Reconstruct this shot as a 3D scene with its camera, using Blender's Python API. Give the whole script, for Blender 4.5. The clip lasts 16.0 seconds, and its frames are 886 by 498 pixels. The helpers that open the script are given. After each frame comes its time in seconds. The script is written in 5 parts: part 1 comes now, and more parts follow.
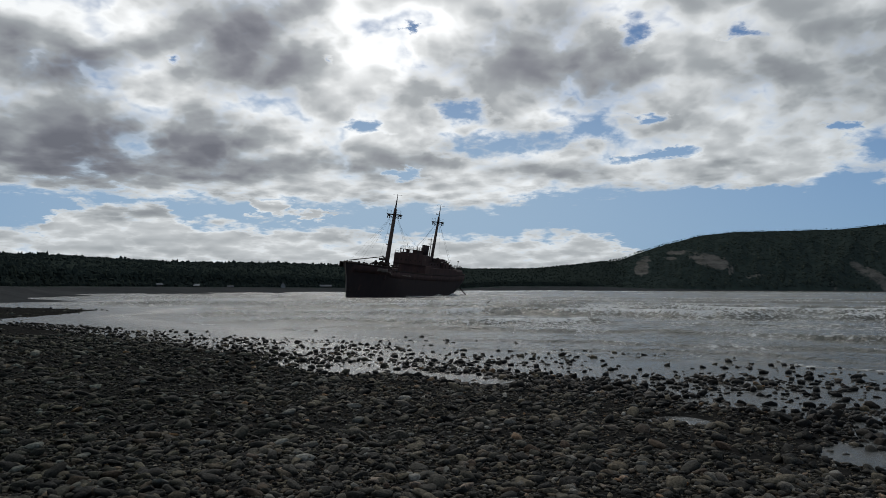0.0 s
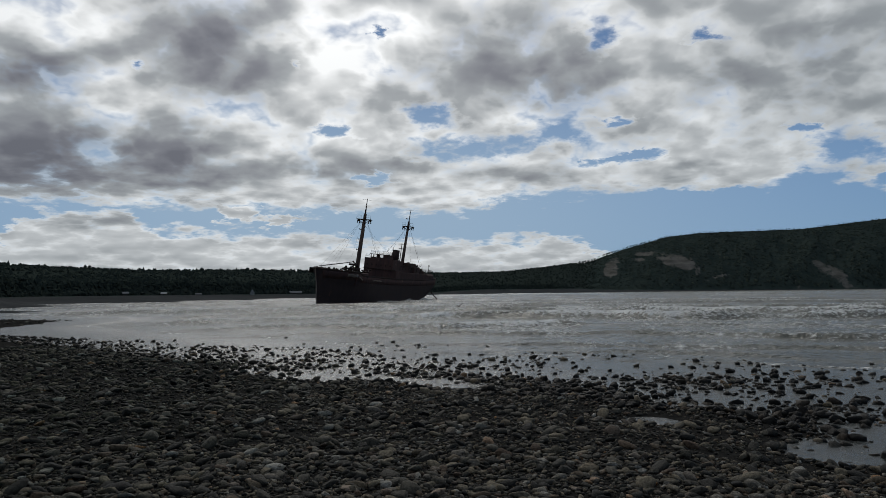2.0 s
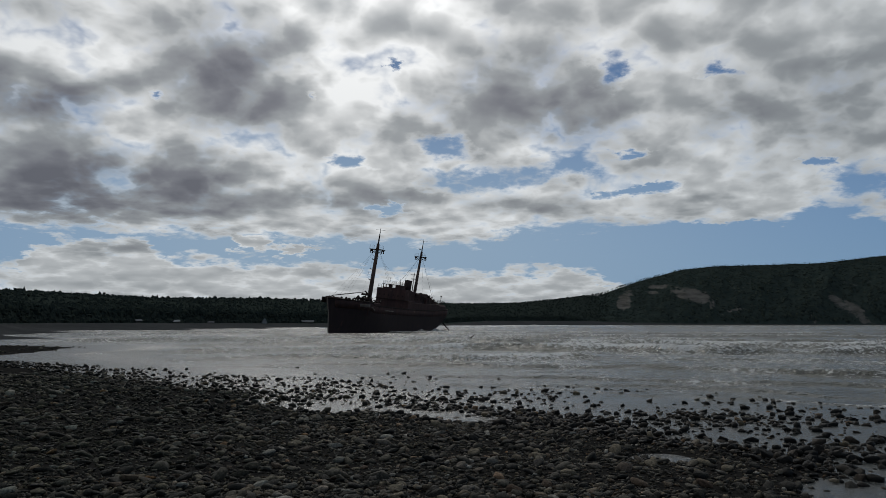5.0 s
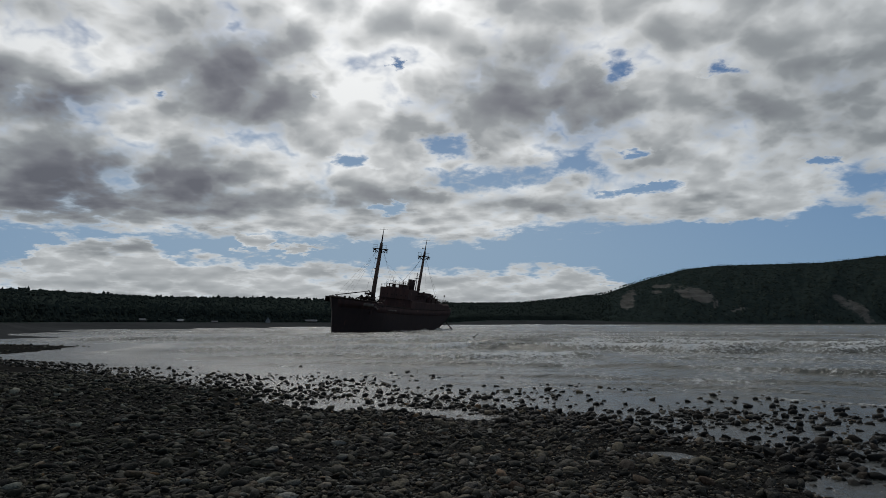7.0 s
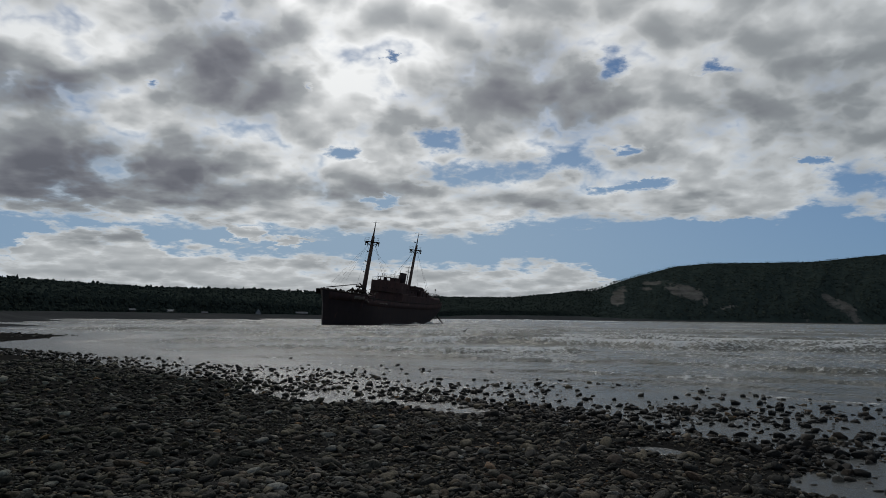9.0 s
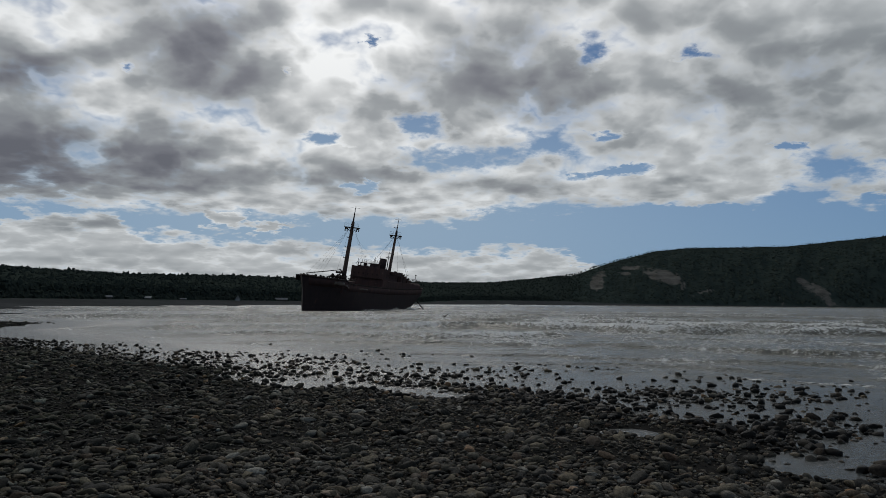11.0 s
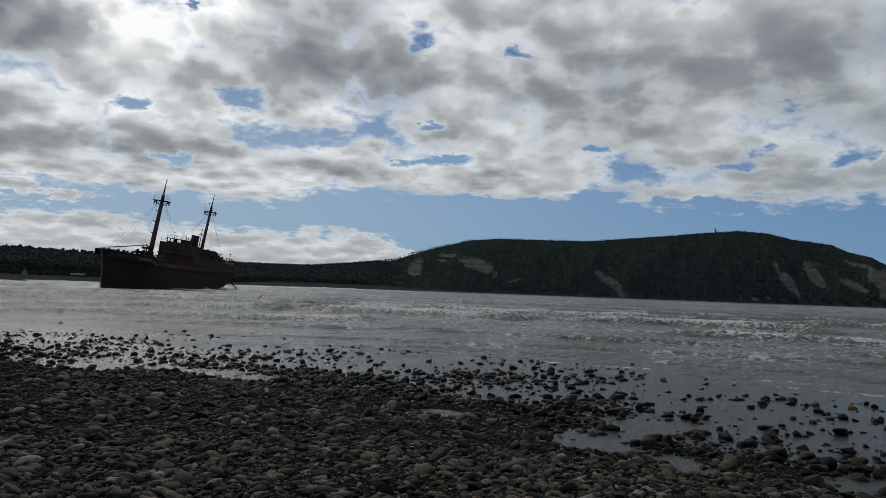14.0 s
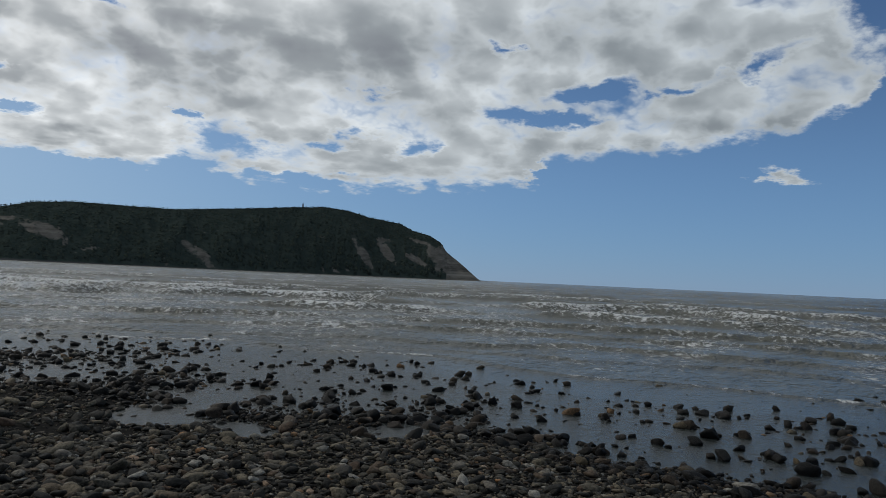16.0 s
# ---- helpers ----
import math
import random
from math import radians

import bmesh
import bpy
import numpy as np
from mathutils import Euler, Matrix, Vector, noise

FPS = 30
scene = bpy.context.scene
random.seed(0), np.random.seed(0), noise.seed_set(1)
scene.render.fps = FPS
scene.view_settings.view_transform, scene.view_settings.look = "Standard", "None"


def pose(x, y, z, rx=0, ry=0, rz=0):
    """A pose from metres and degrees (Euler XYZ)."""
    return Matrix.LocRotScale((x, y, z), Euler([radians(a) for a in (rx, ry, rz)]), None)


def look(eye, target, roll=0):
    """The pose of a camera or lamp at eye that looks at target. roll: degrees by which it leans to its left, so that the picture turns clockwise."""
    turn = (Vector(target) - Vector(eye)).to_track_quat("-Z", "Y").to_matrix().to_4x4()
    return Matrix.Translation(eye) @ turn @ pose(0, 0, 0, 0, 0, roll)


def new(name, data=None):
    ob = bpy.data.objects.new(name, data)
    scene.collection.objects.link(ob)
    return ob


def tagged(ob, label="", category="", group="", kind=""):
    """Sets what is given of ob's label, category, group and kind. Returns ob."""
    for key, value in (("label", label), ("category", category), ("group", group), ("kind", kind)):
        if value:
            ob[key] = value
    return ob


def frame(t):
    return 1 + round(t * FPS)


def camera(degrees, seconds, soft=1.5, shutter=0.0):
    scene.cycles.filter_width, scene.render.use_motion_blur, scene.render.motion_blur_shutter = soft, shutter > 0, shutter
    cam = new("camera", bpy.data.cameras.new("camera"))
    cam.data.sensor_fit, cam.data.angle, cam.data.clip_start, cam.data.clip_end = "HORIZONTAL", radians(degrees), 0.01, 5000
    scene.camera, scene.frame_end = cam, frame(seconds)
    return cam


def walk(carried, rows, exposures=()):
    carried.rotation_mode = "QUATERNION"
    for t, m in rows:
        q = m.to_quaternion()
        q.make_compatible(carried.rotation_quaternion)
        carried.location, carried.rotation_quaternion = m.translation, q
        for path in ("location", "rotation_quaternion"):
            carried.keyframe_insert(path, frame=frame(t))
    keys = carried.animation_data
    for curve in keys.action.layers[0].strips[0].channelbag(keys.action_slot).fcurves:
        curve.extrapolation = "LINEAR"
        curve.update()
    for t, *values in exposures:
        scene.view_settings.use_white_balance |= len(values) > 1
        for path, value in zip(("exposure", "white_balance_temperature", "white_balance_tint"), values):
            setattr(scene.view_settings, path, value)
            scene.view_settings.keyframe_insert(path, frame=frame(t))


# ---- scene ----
cam = camera(62.45, 16.0, 0.4)
PATH = [
    (0.0, pose(-0.000, 0.000, 1.949, 93.103, -0.227, 0.000)),
    (0.5, pose(0.012, 0.038, 1.959, 93.455, -0.158, -0.222)),
    (1.0, pose(0.023, -0.006, 1.961, 93.661, -0.120, -1.402)),
    (1.5, pose(0.018, 0.024, 1.960, 93.659, 0.293, -1.756)),
    (2.0, pose(0.018, -0.000, 1.960, 93.423, 0.665, -2.261)),
    (2.5, pose(0.013, -0.039, 1.963, 93.959, 0.767, -0.459)),
    (3.0, pose(0.015, -0.032, 1.974, 96.072, 0.329, 0.116)),
    (3.5, pose(0.040, -0.028, 1.968, 95.280, 0.325, -0.886)),
    (4.0, pose(0.057, 0.007, 1.998, 95.268, 0.163, -0.572)),
    (4.2, pose(0.018, -0.049, 1.998, 95.917, 0.157, -1.338)),
    (6.3, pose(0.019, -0.042, 1.963, 95.638, -0.245, -1.145)),
    (6.5, pose(0.017, -0.038, 1.966, 95.655, -0.095, -0.968)),
    (7.0, pose(0.025, -0.072, 1.965, 95.783, -0.015, -1.072)),
    (7.5, pose(0.026, -0.077, 1.973, 95.923, -0.101, -1.445)),
    (8.0, pose(0.018, -0.089, 1.968, 95.684, -0.627, -1.592)),
    (10.5, pose(0.023, -0.087, 1.946, 94.676, -0.498, -2.384)),
    (11.0, pose(0.032, -0.076, 1.943, 94.202, -0.483, -3.326)),
    (11.5, pose(0.023, -0.129, 1.954, 93.970, -0.703, -3.093)),
    (12.0, pose(-0.018, -0.173, 1.955, 93.799, -1.023, -1.296)),
    (12.5, pose(0.013, -0.169, 1.952, 92.903, -1.993, -3.066)),
    (13.0, pose(0.040, -0.194, 1.957, 93.492, -2.050, -8.900)),
    (13.5, pose(0.082, -0.096, 1.936, 93.453, -2.190, -13.408)),
    (14.0, pose(0.107, -0.088, 1.923, 93.248, -2.113, -17.474)),
    (14.5, pose(0.180, -0.090, 1.924, 92.715, -2.455, -23.417)),
    (15.0, pose(0.213, -0.157, 1.934, 92.488, -2.664, -31.413)),
    (15.5, pose(0.227, -0.224, 1.913, 92.654, -2.485, -41.496)),
    (16.0, pose(0.263, -0.248, 1.926, 92.318, -2.621, -48.931)),
]
EXPOSURES = [(0.0, -0.07), (0.7, -0.13), (2.0, -0.18), (4.0, -0.33), (7.0, -0.37), (10.5, -0.35), (12.5, -0.31), (14.5, -0.14), (16.0, 0.04)]
walk(cam, PATH, EXPOSURES)

# ---------------------------------------------------------------- node helpers


def link_in(nt, sock, value):
    if isinstance(value, bpy.types.NodeSocket):
        nt.links.new(value, sock)
    else:
        sock.default_value = value


def mth(nt, op, a, b=0.0, c=0.0, clamp=False):
    n = nt.nodes.new("ShaderNodeMath")
    n.operation, n.use_clamp = op, clamp
    for sock, value in zip(n.inputs, (a, b, c)):
        link_in(nt, sock, value)
    return n.outputs[0]


def vmath(nt, op, a, b=(0, 0, 0)):
    n = nt.nodes.new("ShaderNodeVectorMath")
    n.operation = op
    link_in(nt, n.inputs[0], a)
    link_in(nt, n.inputs[1], b)
    return n.outputs["Value"] if op in ("DOT_PRODUCT", "LENGTH") else n.outputs["Vector"]


def noise_tex(nt, vec, scale, detail=4.0, rough=0.55, distort=0.0, color=False):
    n = nt.nodes.new("ShaderNodeTexNoise")
    link_in(nt, n.inputs["Vector"], vec)
    n.inputs["Scale"].default_value, n.inputs["Detail"].default_value = scale, detail
    n.inputs["Roughness"].default_value, n.inputs["Distortion"].default_value = rough, distort
    return n.outputs["Color" if color else "Fac"]


def ramp(nt, fac, stops, interp="LINEAR"):
    n = nt.nodes.new("ShaderNodeValToRGB")
    n.color_ramp.interpolation = interp
    while len(n.color_ramp.elements) < len(stops):
        n.color_ramp.elements.new(0.5)
    for e, (p, c) in zip(n.color_ramp.elements, stops):
        e.position, e.color = p, (*c, 1) if len(c) == 3 else (c[0],) * 3 + (1,)
    link_in(nt, n.inputs[0], fac)
    return n.outputs[0]


def mixc(nt, fac, a, b, mode="MIX"):
    n = nt.nodes.new("ShaderNodeMix")
    n.data_type, n.blend_type = "RGBA", mode
    for sock, value in ((n.inputs[0], fac), (n.inputs[6], a), (n.inputs[7], b)):
        if not isinstance(value, bpy.types.NodeSocket) and sock.type == "RGBA" and len(value) == 3:
            value = (*value, 1)
        link_in(nt, sock, value)
    return n.outputs[2]


def span(nt, value, lo, hi, out_lo=0.0, out_hi=1.0, smooth=True):
    n = nt.nodes.new("ShaderNodeMapRange")
    n.interpolation_type = "SMOOTHSTEP" if smooth else "LINEAR"
    for sock, v in zip(n.inputs, (value, lo, hi, out_lo, out_hi)):
        link_in(nt, sock, v)
    return n.outputs[0]


# ---------------------------------------------------------------- sky and sun
SUN_AZ, SUN_EL = -7.0, 38.0        # degrees to the right of +y, and up
world = bpy.data.worlds.new("sky")
scene.world = world
world.use_nodes = True
wt = world.node_tree
wt.nodes.clear()
sky = wt.nodes.new("ShaderNodeTexSky")
sky.sky_type, sky.sun_disc = "NISHITA", False
sky.sun_elevation, sky.sun_rotation = radians(SUN_EL), radians(SUN_AZ)
sky.air_density, sky.dust_density, sky.ozone_density = 1.0, 0.0, 3.0
way = wt.nodes.new("ShaderNodeTexCoord").outputs["Generated"]
sep = wt.nodes.new("ShaderNodeSeparateXYZ")
link_in(wt, sep.inputs[0], way)
dx, dy, dz = sep.outputs
az = mth(wt, "MULTIPLY", mth(wt, "ARCTAN2", dx, dy), 57.2958)
el = mth(wt, "MULTIPLY", mth(wt, "ARCSINE", dz), 57.2958)
up = mth(wt, "ADD", mth(wt, "MAXIMUM", dz, 0.0), 0.25)
flat = wt.nodes.new("ShaderNodeCombineXYZ")
link_in(wt, flat.inputs[0], mth(wt, "DIVIDE", dx, up))
link_in(wt, flat.inputs[1], mth(wt, "DIVIDE", dy, up))
deck = flat.outputs[0]             # the cloud deck, as a plane overhead
over = mth(wt, "ADD", mth(wt, "MAXIMUM", dz, 0.0), 0.48)
round_way = wt.nodes.new("ShaderNodeCombineXYZ")
link_in(wt, round_way.inputs[0], mth(wt, "DIVIDE", dx, over))
link_in(wt, round_way.inputs[1], mth(wt, "DIVIDE", dy, over))
tops = round_way.outputs[0]        # the same for the cloud heads, which stand up from it
still = wt.nodes.new("ShaderNodeCombineXYZ")
link_in(wt, still.inputs[0], az)
link_in(wt, still.inputs[1], el)
still = still.outputs[0]


def ragged(scale, detail, rough, wide, high):
    """The direction in degrees, shaken so that edges drawn in it come out ragged."""
    shake = vmath(wt, "SUBTRACT", noise_tex(wt, deck, scale, detail, rough, color=True), (0.5, 0.5, 0.5))
    return vmath(wt, "ADD", still, vmath(wt, "MULTIPLY", shake, (wide, high, 0.0)))


crisp = ragged(9.0, 5.5, 0.62, 8.0, 2.6)
loose = ragged(3.5, 4, 0.55, 13.0, 5.0)


def puff(total, a, e, wa, we, amount, tilt=0.0, spread=1.35, where=None):
    """Adds one soft oval of cloud (or of clear sky, below zero) to the deck."""
    n = wt.nodes.new("ShaderNodeMapping")
    n.vector_type = "TEXTURE"
    n.inputs["Location"].default_value = (a, e, 0)
    n.inputs["Rotation"].default_value = (0, 0, radians(tilt))
    n.inputs["Scale"].default_value = (wa * spread + 0.1, we * spread + 0.1, 1)
    link_in(wt, n.inputs["Vector"], where or crisp)
    g = wt.nodes.new("ShaderNodeTexGradient")
    g.gradient_type = "SPHERICAL"
    link_in(wt, g.inputs[0], n.outputs[0])
    return mth(wt, "MULTIPLY_ADD", g.outputs["Fac"], amount, total)


def along(stops):
    """A height in degrees that changes with the bearing."""
    place_at = span(wt, crisp_az, -40.0, 100.0, smooth=False)
    value = ramp(wt, place_at, [((a + 40) / 140, (h / 20,)) for a, h in stops])
    return mth(wt, "MULTIPLY", value, 20.0)


axes = wt.nodes.new("ShaderNodeSeparateXYZ")
link_in(wt, axes.inputs[0], crisp)
crisp_az, crisp_el = axes.outputs[0], axes.outputs[1]
# the under side of the deck, and the top of the bank along the horizon
base = along(((-40, 6.5), (-22, 6.2), (-16, 6.0), (-4, 5.8), (4.5, 5.8), (7.5, 7.2), (14, 7.1), (20, 6.5), (25, 6.5), (29, 7.6),
              (33, 6.4), (46, 6.4), (55, 6.9), (57, 9.2), (68, 10.0), (74, 11.0), (79, 12.9), (84, 18.0), (92, 20.0)))
crown = along(((-40, 6.7), (-29, 6.3), (-27, 8.0), (-22, 8.4), (-18.5, 7.0), (-10, 6.7), (-2, 6.4), (6, 6.2), (10, 6.6), (13, 5.9), (16, 4.2), (18, 1.5), (20, 0.0), (100, 0.0)))
crown = mth(wt, "SUBTRACT", crown, 2.0)
deck_part = span(wt, mth(wt, "SUBTRACT", crisp_el, base), -1.1, 1.3, -1.5, 0.85, smooth=False)
bank_part = span(wt, mth(wt, "SUBTRACT", crown, crisp_el), -1.1, 0.9, -1.5, 1.1, smooth=False)
cover = mth(wt, "MAXIMUM", deck_part, bank_part)
# gaps with blue sky in them
for a, e, wa, we, tilt in (
        (14.2, 18.9, 1.9, 1.3, 20), (0.9, 14.0, 3.0, 0.7, -8), (8.9, 11.8, 3.8, 1.0, 8),
        (2.0, 11.2, 3.2, 0.9, -5), (-6.5, 12.5, 1.9, 0.45, 0), (16.1, 12.8, 0.9, 0.4, 0), (15.6, 10.1, 1.9, 0.28, 10)):
    cover = puff(cover, a, e, wa, we, -1.45, tilt)
for a, e, wa, we, tilt in (
        (-2.8, 8.8, 1.4, 0.3, 0), (41.0, 10.7, 1.7, 0.6, 0),
        (32.0, 9.6, 2.5, 1.3, 0), (46.2, 9.9, 1.7, 0.6, 10), (39.8, 9.7, 1.5, 0.35, 0), (36.4, 7.3, 3.2, 0.35, 0), (28.9, 11.3, 0.8, 0.4, 0), (18.0, 10.2, 1.5, 0.5, 0)):
    cover = puff(cover, a, e, wa, we, -1.45, tilt)
for a, e, wa, we, tilt in (
        (71.5, 16.2, 5.0, 0.7, 20), (60.0, 14.8, 3.6, 0.55, 13), (65.9, 14.5, 1.7, 0.35, 0), (53.5, 13.0, 3.0, 0.5, -8), (58.4, 12.5, 2.2, 0.4, 0), (52.6, 17.8, 1.0, 0.45, 0), (22.0, 6.9, 4.0, 0.3, -3)):
    cover = puff(cover, a, e, wa, we, -1.45, tilt)
# small rents, half veiled
for a, e, wa, we, tilt in ((-3.1, 19.8, 0.3, 0.25, 0), (-8.8, 17.5, 0.5, 0.35, 0), (-20.5, 16.6, 0.6, 0.25, 0), (23.0, 18.4, 1.0, 0.4, -15), (43.0, 14.0, 1.0, 0.35, 0)):
    cover = puff(cover, a, e, wa, we, -1.0, tilt)
cover = puff(cover, 88.0, 21.5, 9.0, 5.5, -5.0, 18)
cover = puff(cover, -4.5, 17.3, 3.0, 2.0, 0.7)
for a, e, wa, we, tilt in ((73.8, 8.4, 2.8, 0.75, -8), (-13.5, 6.0, 1.5, 0.55, 0), (-10.5, 5.6, 1.3, 0.35, 0)):
    cover = puff(cover, a, e, wa, we, 2.9, tilt)
# the thick parts, grey underneath, and the thin ones that the sun shines through
thick = 0.0
for a, e, wa, we, amount in (
        (-28.6, 15.0, 5.0, 2.0, 0.74), (-15.6, 19.0, 5.5, 3.6, 0.70), (-27.0, 9.6, 8.0, 2.1, 0.76), (-18.8, 11.6, 4.0, 1.4, 0.42), (-15.0, 8.6, 5.0, 1.3, 0.42), (6.9, 17.6, 7.0, 3.0, 0.50),
        (-6.5, 9.5, 6.0, 0.9, 0.40), (8.0, 9.2, 4.4, 0.8, 0.34), (21.0, 9.2, 2.2, 0.6, 0.26), (-2.0, 16.6, 2.2, 1.0, 0.30), (-5.5, 6.8, 2.2, 0.5, 0.28), (-24.0, 5.2, 3.0, 0.5, 0.28)):
    thick = puff(thick, a, e, wa, we, amount, 0, 1.6, loose)
for a, e, wa, we, amount in (
        (26.0, 15.8, 5.5, 2.0, 0.26), (35.6, 16.9, 6.5, 2.0, 0.28), (32.9, 13.0, 5.5, 0.9, 0.16), (44.4, 17.8, 4.5, 1.5, 0.22), (22.0, 9.0, 2.2, 0.6, 0.2), (12.0, 14.6, 6.0, 1.0, 0.2), (62.0, 18.0, 8.0, 1.4, 0.10), (68.0, 12.0, 7.0, 0.8, 0.14),
        (-6.5, 17.7, 3.0, 4.0, -0.30), (-28.0, 17.9, 5.0, 0.9, -0.30), (-21.5, 12.8, 2.4, 1.8, -0.30), (-1.0, 19.0, 3.0, 2.5, -0.2)):
    thick = puff(thick, a, e, wa, we, amount, 0, 1.6, loose)


def billow(vec, head, fine):
    """Heaped cloud: broad noise with rounded heads on it."""
    broad = noise_tex(wt, vec, 3.2, 1.5 + 6 * fine, 0.54)
    bent = vmath(wt, "ADD", head, vmath(wt, "MULTIPLY", noise_tex(wt, head, 9.0, 4.0, 0.55, color=True), (0.07, 0.07, 0.0)))
    cells = wt.nodes.new("ShaderNodeTexVoronoi")
    cells.voronoi_dimensions, cells.feature = "2D", "SMOOTH_F1"
    link_in(wt, cells.inputs["Vector"], bent)
    cells.inputs["Scale"].default_value, cells.inputs["Detail"].default_value = 7.5, 0.6 + 2.4 * fine
    cells.inputs["Smoothness"].default_value = 0.35
    cells.inputs["Roughness"].default_value, cells.inputs["Lacunarity"].default_value = 0.55, 2.2
    heads = mth(wt, "MULTIPLY_ADD", cells.outputs["Distance"], -0.55, 0.30)
    return mth(wt, "ADD", broad, heads)


heap = vmath(wt, "MULTIPLY", still, (0.042, 0.15, 0.0))      # low banks are seen from the side
low = span(wt, el, 5.5, 11.0)
high = mth(wt, "SUBTRACT", 1.0, low)


def mass(down, side, fine):
    """The cloud's bulk, here or a little further down."""
    flat_one = billow(vmath(wt, "ADD", deck, (0.0, down, 0.0)), vmath(wt, "ADD", tops, (0.0, down * 0.65, 0.0)), fine)
    tall_one = vmath(wt, "ADD", heap, (0.0, -side, 0.0))
    return mth(wt, "ADD", mth(wt, "MULTIPLY", flat_one, low), mth(wt, "MULTIPLY", billow(tall_one, tall_one, fine), high))


big = mass(0.0, 0.0, 1.0)
here, below = mass(0.0, 0.0, 0.3), mass(0.075, 0.075, 0.3)      # the under sides lie in shade
inner = noise_tex(wt, vmath(wt, "ADD", deck, (5.2, 1.3, 0.0)), 3.0, 3.0, 0.48, 0.2)
dens = mth(wt, "ADD", mth(wt, "MULTIPLY_ADD", big, 2.1, -0.88), cover)
behind = span(wt, dy, -0.35, 0.25, -0.50, 0.0)    # the deck opens up away from the sun
dens = mth(wt, "ADD", dens, behind)
mask = span(wt, dens, -0.42, 0.62)
core = span(wt, dens, 0.0, 1.1)                  # thin edges let the light through
depth = mth(wt, "MULTIPLY_ADD", core, 0.24, 0.07)
calm = span(wt, az, 22.0, 45.0, 0.92, 0.62)       # and the deck over the headland is smoother
even = span(wt, el, 3.0, 11.0, 0.45, 1.0)         # far banks are more even
depth = mth(wt, "ADD", depth, mth(wt, "MULTIPLY", mth(wt, "MULTIPLY_ADD", inner, 0.62, -0.31), mth(wt, "MULTIPLY", even, calm)))
depth = mth(wt, "ADD", depth, mth(wt, "MULTIPLY", thick, span(wt, dens, 0.0, 0.4, 0.25, 1.0)))
depth = mth(wt, "ADD", depth, mth(wt, "MULTIPLY", mth(wt, "SUBTRACT", here, below), mth(wt, "MULTIPLY", mth(wt, "MULTIPLY", even, calm), 0.58)))
sun_way = Euler((0, 0, radians(-SUN_AZ))).to_matrix() @ Vector((0, math.cos(radians(SUN_EL)), math.sin(radians(SUN_EL))))
toward = vmath(wt, "DOT_PRODUCT", way, tuple(sun_way))
glow = mth(wt, "POWER", mth(wt, "MAXIMUM", toward, 0.0), 4.0)
cloud = ramp(wt, depth, ((0.0, (0.84, 0.85, 0.86)), (0.20, (0.60, 0.612, 0.622)), (0.48, (0.328, 0.346, 0.363)), (0.8, (0.195, 0.201, 0.228)), (1.0, (0.145, 0.15, 0.176))))
halo = mth(wt, "MULTIPLY_ADD", mth(wt, "POWER", mth(wt, "MAXIMUM", toward, 0.0), 75.0), 1.8, 1.0)     # thin cloud before the hidden sun
cloud = vmath(wt, "MULTIPLY", cloud, halo)
cloud = mixc(wt, 1.0, cloud, mixc(wt, glow, (0.715, 0.775, 0.815), (1.46, 1.45, 1.43)), "MULTIPLY")
clear = mixc(wt, 1.0, sky.outputs[0], (0.036, 0.044, 0.055), "MULTIPLY")
haze = mth(wt, "MULTIPLY", span(wt, el, 0.0, 20.0, 1.0, 0.15), mth(wt, "MULTIPLY_ADD", glow, 0.85, 0.58), clamp=True)
clear = mixc(wt, haze, clear, mixc(wt, glow, (0.150, 0.305, 0.565), (0.56, 0.66, 0.69)))
shown = mixc(wt, mask, clear, cloud)
back = wt.nodes.new("ShaderNodeBackground")
link_in(wt, back.inputs[0], shown)
wout = wt.nodes.new("ShaderNodeOutputWorld")
wt.links.new(back.outputs[0], wout.inputs[0])

sun = new("sun", bpy.data.lights.new("sun", "SUN"))
sun.data.energy, sun.data.angle, sun.data.color = 0.9, radians(16), (1.0, 0.95, 0.88)
sun.matrix_world = look((0, 0, 60), Vector((0, 0, 60)) - Euler((0, 0, radians(-SUN_AZ))).to_matrix() @ Vector((0, math.cos(radians(SUN_EL)), math.sin(radians(SUN_EL)))))

# ---------------------------------------------------------------- materials


def material(name, rough=0.7, metal=0.0, ior=1.45, shine=0.5):
    m = bpy.data.materials.new(name)
    m.use_nodes = True
    nt = m.node_tree
    bsdf = nt.nodes["Principled BSDF"]
    bsdf.inputs["Roughness"].default_value, bsdf.inputs["Metallic"].default_value = rough, metal
    bsdf.inputs["IOR"].default_value = ior
    bsdf.inputs["Specular IOR Level"].default_value = shine
    return m, nt, bsdf


def place(nt):
    return nt.nodes.new("ShaderNodeNewGeometry").outputs["Position"]


def local(nt):
    return nt.nodes.new("ShaderNodeTexCoord").outputs["Object"]


def relief_of(nt, bsdf, height, strength, distance):
    b = nt.nodes.new("ShaderNodeBump")
    b.inputs["Strength"].default_value, b.inputs["Distance"].default_value = strength, distance
    link_in(nt, b.inputs["Height"], height)
    nt.links.new(b.outputs[0], bsdf.inputs["Normal"])


